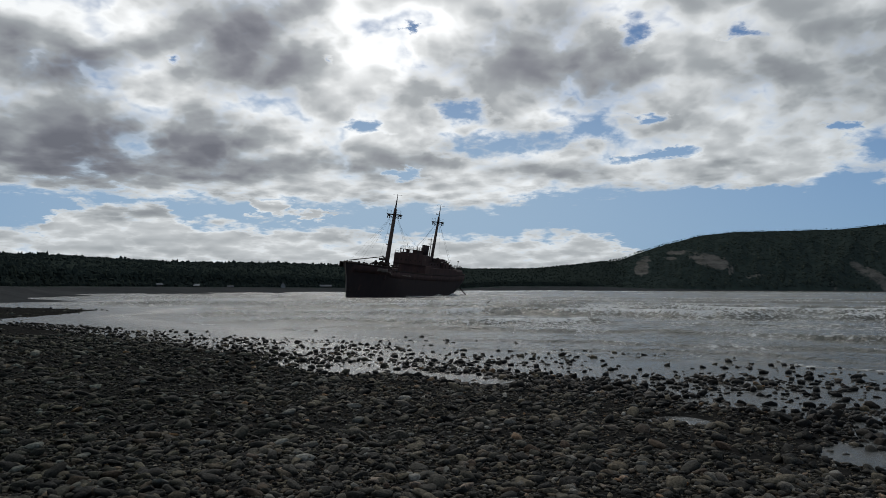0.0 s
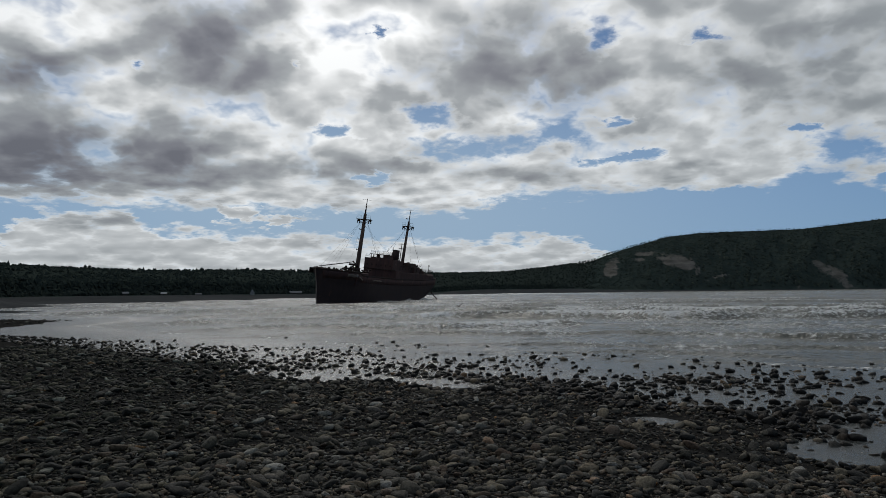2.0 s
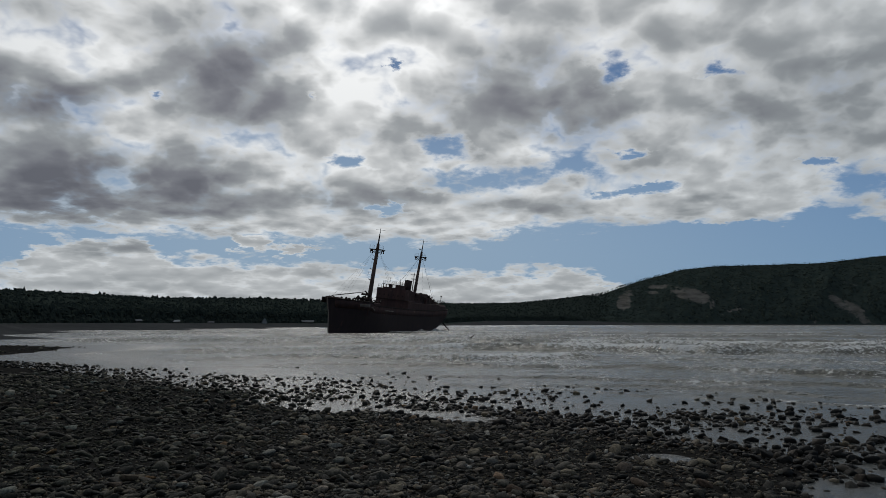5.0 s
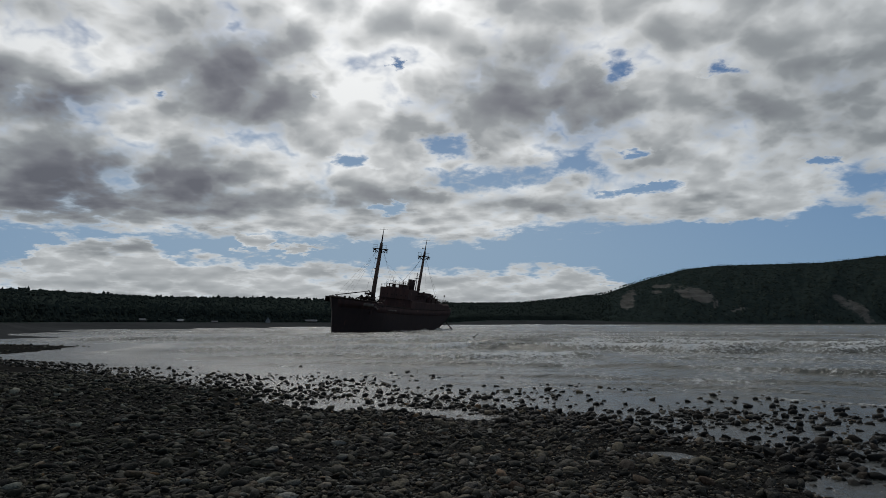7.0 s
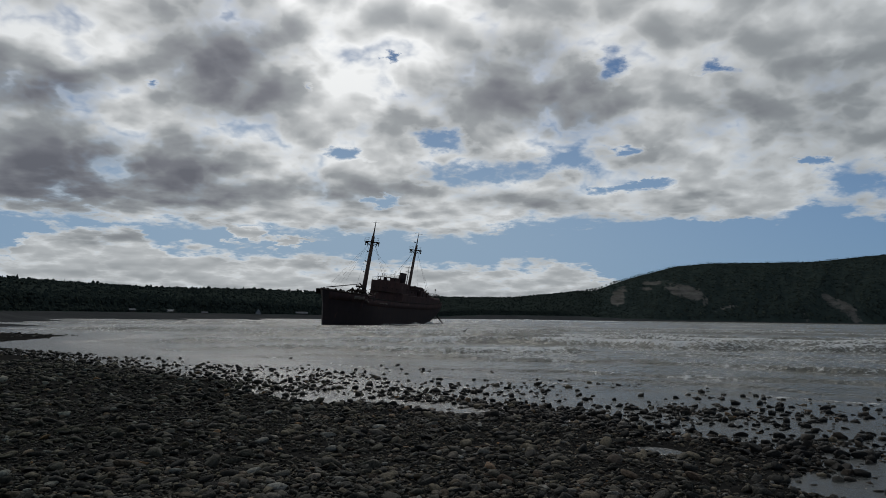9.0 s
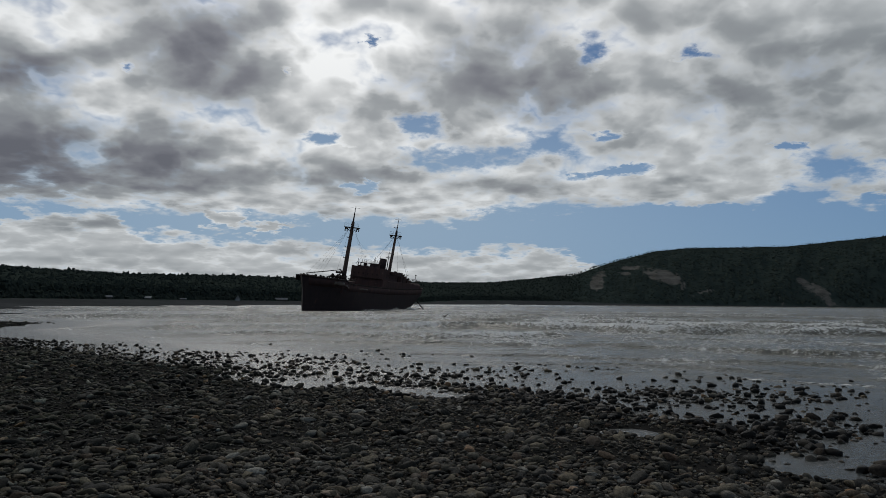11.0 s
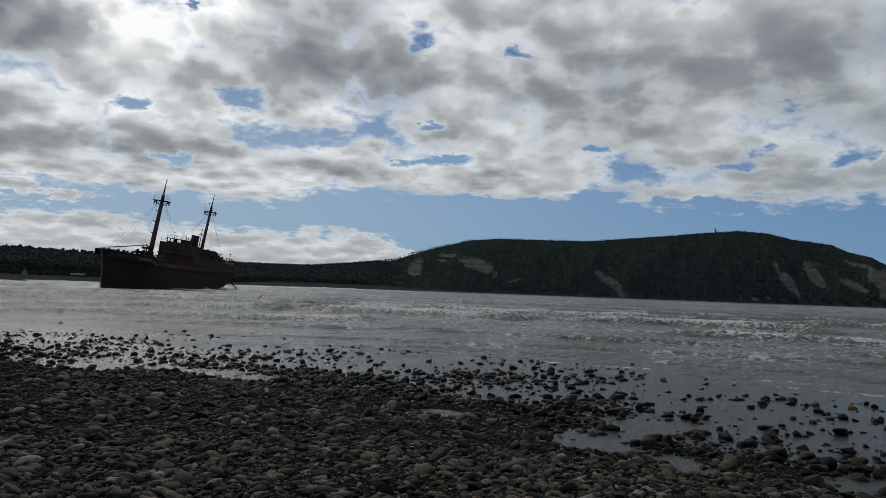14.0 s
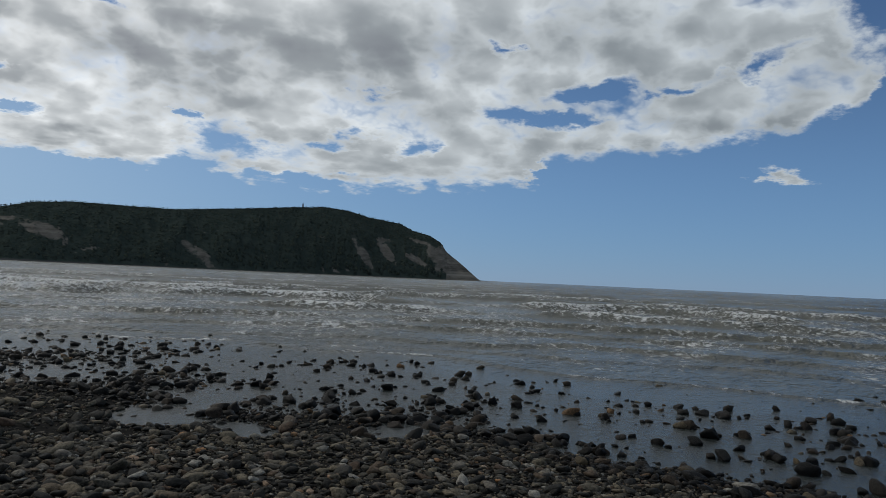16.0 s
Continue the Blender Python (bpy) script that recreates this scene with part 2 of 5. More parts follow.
def stone_material(name, single, wet):
    """Sea-worn cobble; each stone takes its own tone."""
    m, nt, bsdf = material(name, 0.6 if wet else 0.75, shine=0.11 if wet else 0.12)
    if single:
        own = nt.nodes.new("ShaderNodeObjectInfo").outputs["Random"]
    else:
        own = nt.nodes.new("ShaderNodeNewGeometry").outputs["Random Per Island"]
    tone = ramp(nt, own, ((0.0, (0.010, 0.010, 0.0095)), (0.30, (0.024, 0.023, 0.020)), (0.55, (0.062, 0.056, 0.044)), (0.72, (0.120, 0.100, 0.070)),
                          (0.84, (0.050, 0.033, 0.023)), (0.94, (0.12, 0.112, 0.095)), (0.98, (0.21, 0.20, 0.175)), (1.0, (0.19, 0.10, 0.046))))
    if wet:
        tone = ramp(nt, own, ((0.0, (0.004, 0.004, 0.004)), (0.45, (0.010, 0.010, 0.0095)), (0.70, (0.020, 0.017, 0.014)), (0.84, (0.034, 0.026, 0.019)), (0.91, (0.010, 0.010, 0.010)),
                              (0.945, (0.085, 0.066, 0.040)), (0.965, (0.045, 0.043, 0.038)), (0.985, (0.110, 0.060, 0.026)), (1.0, (0.12, 0.11, 0.085))))
    at = place(nt)
    spot = noise_tex(nt, at, 34, 6, 0.7)
    tone = mixc(nt, 1.0, tone, ramp(nt, spot, ((0.3, (0.30,)), (0.7, (1.9,)))), "MULTIPLY")
    # the stones turn darker and greener towards the spit, in patches
    axes = nt.nodes.new("ShaderNodeSeparateXYZ")
    link_in(nt, axes.inputs[0], at)
    spit_tint = mth(nt, "ADD", span(nt, axes.outputs[0], 1.5, -6.0), mth(nt, "MULTIPLY_ADD", noise_tex(nt, at, 0.7, 5, 0.6), 1.2, -0.60), clamp=True)
    tone = mixc(nt, mth(nt, "MULTIPLY", spit_tint, 0.85), tone, mixc(nt, 1.0, tone, (0.42, 0.50, 0.46), "MULTIPLY"))
    nt.links.new(tone, bsdf.inputs["Base Color"])
    relief_of(nt, bsdf, noise_tex(nt, at, 55, 5, 0.7), 0.8, 0.018)
    return m


DRY_STONE = stone_material("cobble", False, False)
DRY_STONE_ONE = stone_material("cobble_single", True, False)
WET_STONE = stone_material("wet_cobble", False, True)
WET_STONE_ONE = stone_material("wet_boulder", True, True)


def soil(name, low, high, scale, rough=0.9, bump=0.05):
    m, nt, bsdf = material(name, rough, shine=0.0)
    at = place(nt)
    fac = mth(nt, "ADD", mth(nt, "MULTIPLY", noise_tex(nt, at, scale, 6, 0.6), 0.6), mth(nt, "MULTIPLY", noise_tex(nt, at, scale * 9, 3, 0.6), 0.4))
    nt.links.new(ramp(nt, fac, ((0.35, low), (0.65, high))), bsdf.inputs["Base Color"])
    relief_of(nt, bsdf, noise_tex(nt, at, scale * 6, 5, 0.65), 0.6, bump)
    return m


GRAVEL = soil("gravel", (0.010, 0.010, 0.010), (0.030, 0.029, 0.027), 9.0, 0.7, 0.03)
SAND = soil("dark_sand", (0.032, 0.034, 0.035), (0.056, 0.058, 0.059), 0.05, 0.8, 0.3)
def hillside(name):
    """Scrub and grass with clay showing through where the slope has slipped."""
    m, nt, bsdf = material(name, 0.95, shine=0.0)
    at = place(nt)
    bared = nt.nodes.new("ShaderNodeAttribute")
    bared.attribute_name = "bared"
    # scrub tones hold a bluish lift in place of aerial haze
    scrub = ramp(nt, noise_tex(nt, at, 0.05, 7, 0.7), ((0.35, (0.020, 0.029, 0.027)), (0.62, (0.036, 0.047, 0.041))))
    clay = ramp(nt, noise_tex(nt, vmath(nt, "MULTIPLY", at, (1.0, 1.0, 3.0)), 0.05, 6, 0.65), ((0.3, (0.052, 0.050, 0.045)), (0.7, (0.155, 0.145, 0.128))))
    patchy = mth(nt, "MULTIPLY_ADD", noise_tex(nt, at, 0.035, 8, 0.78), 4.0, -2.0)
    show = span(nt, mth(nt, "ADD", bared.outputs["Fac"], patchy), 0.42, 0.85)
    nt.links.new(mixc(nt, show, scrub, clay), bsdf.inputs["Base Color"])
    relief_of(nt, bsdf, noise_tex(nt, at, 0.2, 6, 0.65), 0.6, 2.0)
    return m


def cliff(name):
    """Bare clay cliff in level beds."""
    m, nt, bsdf = material(name, 0.95, shine=0.0)
    at = place(nt)
    beds = noise_tex(nt, vmath(nt, "MULTIPLY", at, (0.004, 0.004, 0.16)), 1.0, 5, 0.6, 0.3)
    grain = noise_tex(nt, at, 0.06, 7, 0.7)
    fac = mth(nt, "ADD", mth(nt, "MULTIPLY", beds, 0.6), mth(nt, "MULTIPLY", grain, 0.4))
    nt.links.new(ramp(nt, fac, ((0.38, (0.050, 0.047, 0.042)), (0.62, (0.185, 0.172, 0.150)))), bsdf.inputs["Base Color"])
    relief_of(nt, bsdf, fac, 0.9, 5.0)
    return m


SCAR = cliff("bare_clay")


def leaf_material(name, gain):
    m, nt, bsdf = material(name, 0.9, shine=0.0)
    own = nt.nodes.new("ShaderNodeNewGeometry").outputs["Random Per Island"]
    # leaf tones are raised to stand in for haze over the woods
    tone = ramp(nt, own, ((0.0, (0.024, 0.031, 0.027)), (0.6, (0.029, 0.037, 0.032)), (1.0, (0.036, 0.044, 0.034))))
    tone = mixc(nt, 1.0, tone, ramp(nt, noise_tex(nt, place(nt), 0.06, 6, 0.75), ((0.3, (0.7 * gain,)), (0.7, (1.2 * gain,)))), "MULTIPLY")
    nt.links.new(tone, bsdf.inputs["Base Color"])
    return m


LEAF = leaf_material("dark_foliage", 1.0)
# gain above the leaves': the farther slope's haze is put into its colour
SCRUB = leaf_material("coastal_scrub", 1.05)


def water_material():
    m, nt, bsdf = material("sea_water", 0.14, 0.0, 1.33, 0.3)
    at = place(nt)
    foam, stir = nt.nodes.new("ShaderNodeAttribute"), nt.nodes.new("ShaderNodeAttribute")
    foam.attribute_name, stir.attribute_name = "foam", "stir"
    axes = nt.nodes.new("ShaderNodeSeparateXYZ")
    link_in(nt, axes.inputs[0], at)
    out = mth(nt, "SQRT", mth(nt, "ADD", mth(nt, "MULTIPLY", axes.outputs[0], axes.outputs[0]), mth(nt, "MULTIPLY", axes.outputs[1], axes.outputs[1])))
    wrap = nt.nodes.new("ShaderNodeCombineXYZ")       # ripples and foam lie along the curve of the bay
    link_in(nt, wrap.inputs[0], mth(nt, "MULTIPLY", mth(nt, "ARCTAN2", axes.outputs[0], axes.outputs[1]), 16.0))
    link_in(nt, wrap.inputs[1], out)
    long_way = wrap.outputs[0]
    lace = noise_tex(nt, at, 3.2, 6, 0.70, 0.6)
    drift = noise_tex(nt, long_way, 0.16, 5, 0.65, 0.5)
    fac = mth(nt, "ADD", foam.outputs["Fac"], mth(nt, "MULTIPLY_ADD", lace, 5.2, -2.78))
    fac = mth(nt, "ADD", fac, mth(nt, "MULTIPLY_ADD", drift, 1.6, -0.80))
    white = mth(nt, "MULTIPLY", span(nt, fac, 0.10, 1.05), span(nt, foam.outputs["Fac"], 0.03, 0.35))
    murk = mixc(nt, stir.outputs["Fac"], (0.022, 0.026, 0.025), mixc(nt, noise_tex(nt, at, 0.05, 4), (0.062, 0.064, 0.052), (0.102, 0.100, 0.082)))
    nt.links.new(mixc(nt, white, murk, (0.62, 0.625, 0.615)), bsdf.inputs["Base Color"])
    calm = span(nt, stir.outputs["Fac"], 0.0, 0.8, 0.27, 0.22)
    nt.links.new(mth(nt, "MAXIMUM", calm, mth(nt, "MULTIPLY", white, 0.85)), bsdf.inputs["Roughness"])
    nt.links.new(span(nt, stir.outputs["Fac"], 0.0, 0.7, 0.36, 0.20), bsdf.inputs["Specular IOR Level"])
    small = mth(nt, "MULTIPLY", noise_tex(nt, long_way, 5.5, 4, 0.6), mth(nt, "MULTIPLY_ADD", stir.outputs["Fac"], 0.06, 0.065))
    large = mth(nt, "MULTIPLY", noise_tex(nt, long_way, 0.9, 5, 0.62), mth(nt, "MULTIPLY_ADD", stir.outputs["Fac"], 0.34, 0.05))
    swell = mth(nt, "MULTIPLY", noise_tex(nt, vmath(nt, "MULTIPLY", long_way, (3.0, 1.0, 1.0)), 0.16, 5, 0.65), mth(nt, "MULTIPLY", stir.outputs["Fac"], 1.5))
    large = mth(nt, "ADD", large, swell)
    relief_of(nt, bsdf, mth(nt, "ADD", mth(nt, "ADD", small, large), mth(nt, "MULTIPLY", white, 0.03)), 1.0, 1.0)
    return m


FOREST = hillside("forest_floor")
WATER = water_material()

# ---------------------------------------------------------------- mesh helpers


def fast_mesh(name, verts, faces, mats, index=None, smooth=True):
    """A mesh from an array of places and an array of triangles or quads."""
    faces = np.asarray(faces, np.int32)
    k = faces.shape[1]
    me = bpy.data.meshes.new(name)
    me.vertices.add(len(verts))
    me.vertices.foreach_set("co", np.asarray(verts, np.float32).ravel())
    me.loops.add(faces.size)
    me.loops.foreach_set("vertex_index", faces.ravel())
    me.polygons.add(len(faces))
    me.polygons.foreach_set("loop_start", np.arange(0, faces.size, k, dtype=np.int32))
    me.polygons.foreach_set("use_smooth", np.full(len(faces), smooth))
    for m in mats:
        me.materials.append(m)
    if index is not None:
        me.polygons.foreach_set("material_index", np.asarray(index, np.int32))
    me.update(calc_edges=True)
    return me


def hash2(i, j, seed):
    h = (i.astype(np.int64) * 374761393 + j.astype(np.int64) * 668265263 + seed * 974634777) & 0x7FFFFFFF
    h = ((h ^ (h >> 13)) * 1274126177) & 0x7FFFFFFF
    return ((h ^ (h >> 16)) & 0xFFFF) / 65535.0


def vnoise(x, y, seed=0):
    """Value noise, 0 to 1, over arrays."""
    i, j = np.floor(x), np.floor(y)
    fx, fy = x - i, y - j
    fx, fy = fx * fx * (3 - 2 * fx), fy * fy * (3 - 2 * fy)
    a, b = hash2(i, j, seed), hash2(i + 1, j, seed)
    c, d = hash2(i, j + 1, seed), hash2(i + 1, j + 1, seed)
    return (a * (1 - fx) + b * fx) * (1 - fy) + (c * (1 - fx) + d * fx) * fy


def fbm(x, y, seed=0, octaves=4):
    total, size = 0.0, 0.5
    for o in range(octaves):
        total = total + size * vnoise(x * 2 ** o, y * 2 ** o, seed + o)
        size *= 0.5
    return total / (1 - 0.5 ** octaves)


def smooth01(t):
    t = np.clip(t, 0, 1)
    return t * t * (3 - 2 * t)


# ---------------------------------------------------------------- the lie of the land
# u runs along the near shore towards the right, v out to sea; bearings are degrees right of +y.
EYE = 1.95


def shore_line(u):
    base = np.interp(u, (-400, -125, -116, -111, -106, -98, -88, -80, -74, -66, -58, -52, -43, -24, -14, -9, -5.5, -3.2, 1, 3, 8, 20, 400),
                     (0, 8, 24, 30, 22, 8, 8, 10, 15, 18.5, 14, 8.5, 7.6, 9.5, 9.6, 11.0, 11.1, 10.2, 9.4, 7.5, 6.0, 4, -20))
    return base + 1.9 * (fbm(u * 0.35, u * 0 + 3.3, 5, 3) - 0.5)


def bay_foot(b):
    return np.interp(b, (-60, -40, -31, -27.8, -18.5, -12.3, -8.1, -3, 2, 8, 15, 25, 40, 51.4, 51.9, 52.2),
                     (60, 90, 118, 172, 220, 287, 359, 520, 790, 950, 1100, 1200, 1330, 1400, 1440, 9000))


def ridge_run(b):
    return np.interp(b, (-60, -31, -8, 3, 12, 20, 45, 50, 52), (320, 300, 320, 300, 250, 200, 150, 70, 40))


def crest_angle(b):
    """How high the wooded skyline stands, in degrees."""
    e = np.interp(b, (-60, -31.3, -27.9, -24.3, -20.5, -12.4, -8.1, 2.9, 7.3, 11.6, 13.7, 15.0, 17.0, 19.4, 21.8, 28.5),
                  (2.4, 2.19, 2.17, 1.97, 1.83, 1.85, 1.77, 1.56, 1.61, 2.04, 2.38, 2.89, 3.50, 4.09, 4.30, 4.29))
    f = np.interp(b, (28.5, 33.2, 36.8, 39.5, 41.4, 42.9, 45.4, 46.4, 47.8, 48.7, 49.1, 50.3, 51.75, 52.0),
                  (4.29, 4.68, 5.02, 5.20, 5.0, 4.6, 4.21, 3.71, 3.35, 2.79, 2.1, 1.23, 0.02, 0.0))
    return np.where(b < 28.5, e, f)


def tree_height(b):
    return np.interp(b, (-60, -8, 12, 20, 45, 48, 49), (5.0, 6.5, 6.0, 3.2, 3.0, 2.0, 0.0))


def pools(x, y):
    """Hollows in the shingle that stay full of water."""
    wob = 0.6 + 0.8 * fbm(x * 1.3, y * 1.3, 15, 3)
    p = 0.0
    for px, py, wx, wy in ((3.55, 10.8, 0.6, 0.5), (5.0, 8.6, 0.50, 0.55), (5.45, 7.5, 0.22, 0.30), (-2.2, 17.3, 0.9, 0.7), (-0.5, 16.8, 0.6, 0.6), (0.3, 16.0, 0.6, 0.6), (1.05, 15.3, 0.45, 0.5), (6.45, 9.5, 0.5, 0.4), (5.3, 6.95, 0.35, 0.3), (6.75, 6.1, 0.55, 0.35)):
        p = np.maximum(p, np.exp(-((x - px) / wx) ** 2 - ((y - py) / wy) ** 2))
    return p * wob


def land_height(x, y):
    r = np.hypot(x, y)
    b = np.degrees(np.arctan2(x, y))
    u, v = 0.652 * x - 0.758 * y, 0.758 * x + 0.652 * y
    d = shore_line(u) - v
    near = np.where(d > 0, np.minimum(0.043 * d, 0.25 + 0.018 * d), np.maximum(np.where(d > -9, 0.0045 * d, -0.04 + 0.025 * (d + 9)), -2.5))
    near = np.minimum(near, 2.2)
    near = near - 0.17 * pools(x, y) - 0.015 * smooth01((0.6 - d) / 0.8) + np.where(r < 90, np.interp(d, (-3, -0.5, 1.5), (0.015, 0.05, 0.09)) * (fbm(x * 0.55, y * 0.55, 11, 3) - 0.5), 0)
    foot = bay_foot(b)
    d2 = r - foot
    run = ridge_run(b)
    bank = np.interp(b, (-31, -8, 8, 15, 25), (52, 60, 50, 22, 8))
    crest = EYE + (foot + run) * np.tan(np.radians(crest_angle(b))) - 0.80 * tree_height(b)
    low = np.interp(b, (-31, 1, 5, 12, 16, 20, 52), (2.2, 2.5, 6.0, 6.5, 3.5, 2.6, 1.0))
    low = np.minimum(low, np.maximum(crest, 0.3))
    t = (d2 - bank) / np.maximum(run - bank, 5)
    steep = np.clip((b - 12) / 10, 0, 1)
    rise = (1 - steep) * smooth01(t) + steep * np.clip(t, 0, 1) ** 0.75
    gully = (fbm(b * 1.1, r * 0.012, 21, 4) - 0.5) * 4 * rise * (1 - rise)
    far = np.where(d2 < bank, low * np.clip(d2 / bank, -0.4, 1), low + (crest - low) * (rise + 0.22 * gully))
    far = far - np.where(d2 > run, 0.01 * (d2 - run), 0)
    far = np.where((b > -62) & (b < 52.1), far, -9)
    return np.maximum(near, far), d2, bank, run, b, r, d


def scar_at(b, e):
    """How bare slips have left the clay of the headland, 0 to 1."""
    wob = fbm(b * 2.6, e * 2.2, 31, 4) - 0.5
    s = np.full(np.shape(b), -1.0)
    for b0, e0, wb, we, tilt in SLIPS:
        ee = e - e0 + tilt * (b - b0)
        s = np.maximum(s, 1 - ((b - b0) / wb) ** 2 - (ee / we) ** 2)
    return np.clip(0.5 + 0.9 * s + 1.5 * wob, 0, 1) * (b > 12)


# bearing, height, half width and half height in degrees, and how the slip leans
SLIPS = ((15.3, 1.75, 0.55, 0.75, -0.5), (19.8, 2.2, 1.5, 0.5, 0.28), (17.6, 2.75, 0.8, 0.16, 0.0), (17.2, 2.35, 0.5, 0.15, 0.1), (21.5, 1.45, 0.22, 0.3, -0.6), (22.9, 0.95, 0.8, 0.10, -0.35),
         (30.6, 0.85, 1.3, 0.50, 0.60), (42.7, 1.5, 1.0, 0.60, 1.25), (44.4, 2.0, 0.8, 0.50, 1.15), (44.2, 2.7, 0.5, 0.25, -0.3), (46.8, 1.35, 1.1, 0.30, 0.40), (48.9, 1.5, 1.3, 1.1, 0.60),
         (50.6, 0.7, 1.2, 0.7, 0.6), (47.2, 2.75, 1.2, 0.16, 0.25), (41.0, 0.22, 1.6, 0.14, 0.0))


def polar(bearings, radii):
    bb, rr = np.meshgrid(np.radians(bearings), radii)
    n, m = bb.shape
    i = np.arange(n - 1)[:, None] * m + np.arange(m - 1)[None, :]
    faces = np.stack([i, i + 1, i + m + 1, i + m], -1).reshape(-1, 4)[:, ::-1]
    return (np.sin(bb) * rr).ravel(), (np.cos(bb) * rr).ravel(), faces


def rings(*stretches):
    out = []
    for a, b, step in stretches:
        out.append(np.geomspace(a, b, int(math.log(b / a) / step) + 1)[:-1])
    return np.concatenate(out + [[stretches[-1][1]]])


bearings = np.concatenate([np.arange(-180, -36, 4.0), np.arange(-36, 12, 0.4), np.arange(12, 53, 0.2), np.arange(53, 180.1, 2.5)])
bearings[-1] = 180
gx, gy, gf = polar(bearings, rings((0.02, 4, 0.09), (4, 60, 0.05), (60, 900, 0.021), (900, 1650, 0.005), (1650, 4900, 0.12)))
gz, gd2, gbank, _, gb, gr, _ = land_height(gx, gy)
c = gf[:, 0]
wooded = (gd2[c] > gbank[c]) & (gr[c] > 100)
which = np.where(gr[c] > 70, 1, 0)
which = np.where(wooded, 2, which)
which = np.where(((gb[c] > 49.0) & (gd2[c] > 0) & (gb[c] < 52.2)), 3, which)
bared = scar_at(gb, np.degrees(np.arctan2(gz - EYE, gr))) * (gr > 100)
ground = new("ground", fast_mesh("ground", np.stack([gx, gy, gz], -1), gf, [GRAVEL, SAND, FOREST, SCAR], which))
att = ground.data.attributes.new("bared", "FLOAT", "POINT")
att.data.foreach_set("value", bared.astype(np.float32))
tagged(ground, "shingle beach rising to a wooded bay and headland", "ground", kind="structure")

# ---------------------------------------------------------------- the sea

SPLASHES = ((-2.4, 174, 2.2, 3.0, 1.2), (1.7, 184, 2.2, 3.5, 0.9), (28, 420, 22, 8, 0.9), (78, 480, 34, 8, 1.0), (128, 525, 20, 8, 0.8))


# rows of waves coming in: distance out, height, how much of the crest breaks
WAVES = ((19.5, 0.10, 0.10), (24, 0.13, 0.2), (28.5, 0.15, 0.3), (34.5, 0.22, 0.4), (43, 0.34, 1.0), (57, 0.50, 1.0), (73, 0.46, 0.75), (92, 0.44, 0.55), (118, 0.42, 0.5),
         (150, 0.42, 0.45), (190, 0.42, 0.35), (240, 0.44, 0.3), (300, 0.46, 0.3), (380, 0.5, 0.3), (480, 0.5, 0.25), (620, 0.5, 0.2), (800, 0.5, 0.15))


def sea_height(x, y):
    """The sea's level, the foam on it and how stirred it is."""
    r = np.hypot(x, y)
    b = np.degrees(np.arctan2(x, y))
    u, v = 0.652 * x - 0.758 * y, 0.758 * x + 0.652 * y
    d = v - shore_line(u)
    room = np.interp(d, (2, 8, 18, 32), (0.0, 0.25, 0.8, 1.0))
    z, foam = np.zeros_like(r), np.zeros_like(r)
    for i, (out, tall, white) in enumerate(WAVES):
        out = out * (1 + 0.16 * (fbm(b * 0.07 + 13.7 * i, b * 0 + i, 50 + i, 3) - 0.5)) + 0.02 * out * (fbm(b * 1.3, b * 0 + i, 70 + i, 3) - 0.5)
        gate = smooth01((fbm(b * 0.11 + 31.1 * i, b * 0 + 2.0 * i, 90 + i, 3) - 0.28) * 4.5)
        rip = smooth01((fbm(b * 0.35 + 17.3 * i, b * 0 + 5.0 * i, 110 + i, 4) - 0.30) * 4)
        q = (r - out) / np.where(out < 40, 0.013 * out + 0.08, 0.024 * out + 0.15)
        ridge = np.where(q < 0, np.exp(-(q / 0.55) ** 2), np.exp(-(q / 1.9) ** 2))
        z = z + 1.15 * tall * room * np.where(out < 40, 0.6 + 0.4 * gate, 0.35 + 0.65 * gate) * ridge
        crest = 0.95 * np.exp(-((q + 0.06) / 0.32) ** 2) + 0.16 * np.exp(-((q + 1.5) / 1.2) ** 2)
        foam = foam + white * room * (0.25 + 0.75 * gate) * (0.3 + 0.7 * rip) * crest
    edge = d - 7.6 - 2.4 * (fbm(u * 0.10, u * 0 + 1.5, 140, 3) - 0.5) - 0.5 * (fbm(u * 0.8, u * 0 + 4.5, 141, 3) - 0.5)
    z = z + 0.035 * np.exp(-(edge / np.where(edge < 0, 0.12, 0.6)) ** 2)      # the thin swash line in front of the stones
    foam = foam + 0.45 * np.exp(-(edge / 0.16) ** 2) * smooth01((fbm(u * 0.5, u * 0 + 8.0, 142, 3) - 0.35) * 4)
    chop = fbm(x * 0.55, y * 0.8, 71, 4) - 0.5
    swell = fbm(b * 0.25, r * 0.12, 75, 3) - 0.5
    z = z + np.interp(d, (2, 10, 25, 80), (0.012, 0.04, 0.16, 0.34)) * chop + room * 0.12 * swell - 0.06 * room
    open_sea = np.interp(b, (-15, 0, 32, 52), (0.75, 1.0, 0.85, 0.66))
    left = smooth01((fbm(b * 0.22, r * 0.07, 81, 4) - 0.22) * 3.0) * np.interp(d, (6, 10, 16, 45, 75, 130), (0.0, 0.5, 0.95, 0.75, 0.26, 0.08))
    splash = 0.0
    for px, py, wx, wy, lift in SPLASHES:                # surf breaking on the wreck and far out
        s = np.exp(-((x - px) / wx) ** 2 - ((y - py) / wy) ** 2)
        splash = splash + 1.3 * s
        z = z + lift * s * (0.5 + fbm(x * 0.8, y * 0.8, 95, 3))
    fade = np.interp(r, (0, 500, 1200), (1, 0.9, 0.4))
    return z * fade, np.clip(open_sea * (1.25 * foam + 0.52 * left) + splash, 0, 1.5), np.interp(d, (0, 5, 8, 18), (0, 0.06, 0.5, 1))


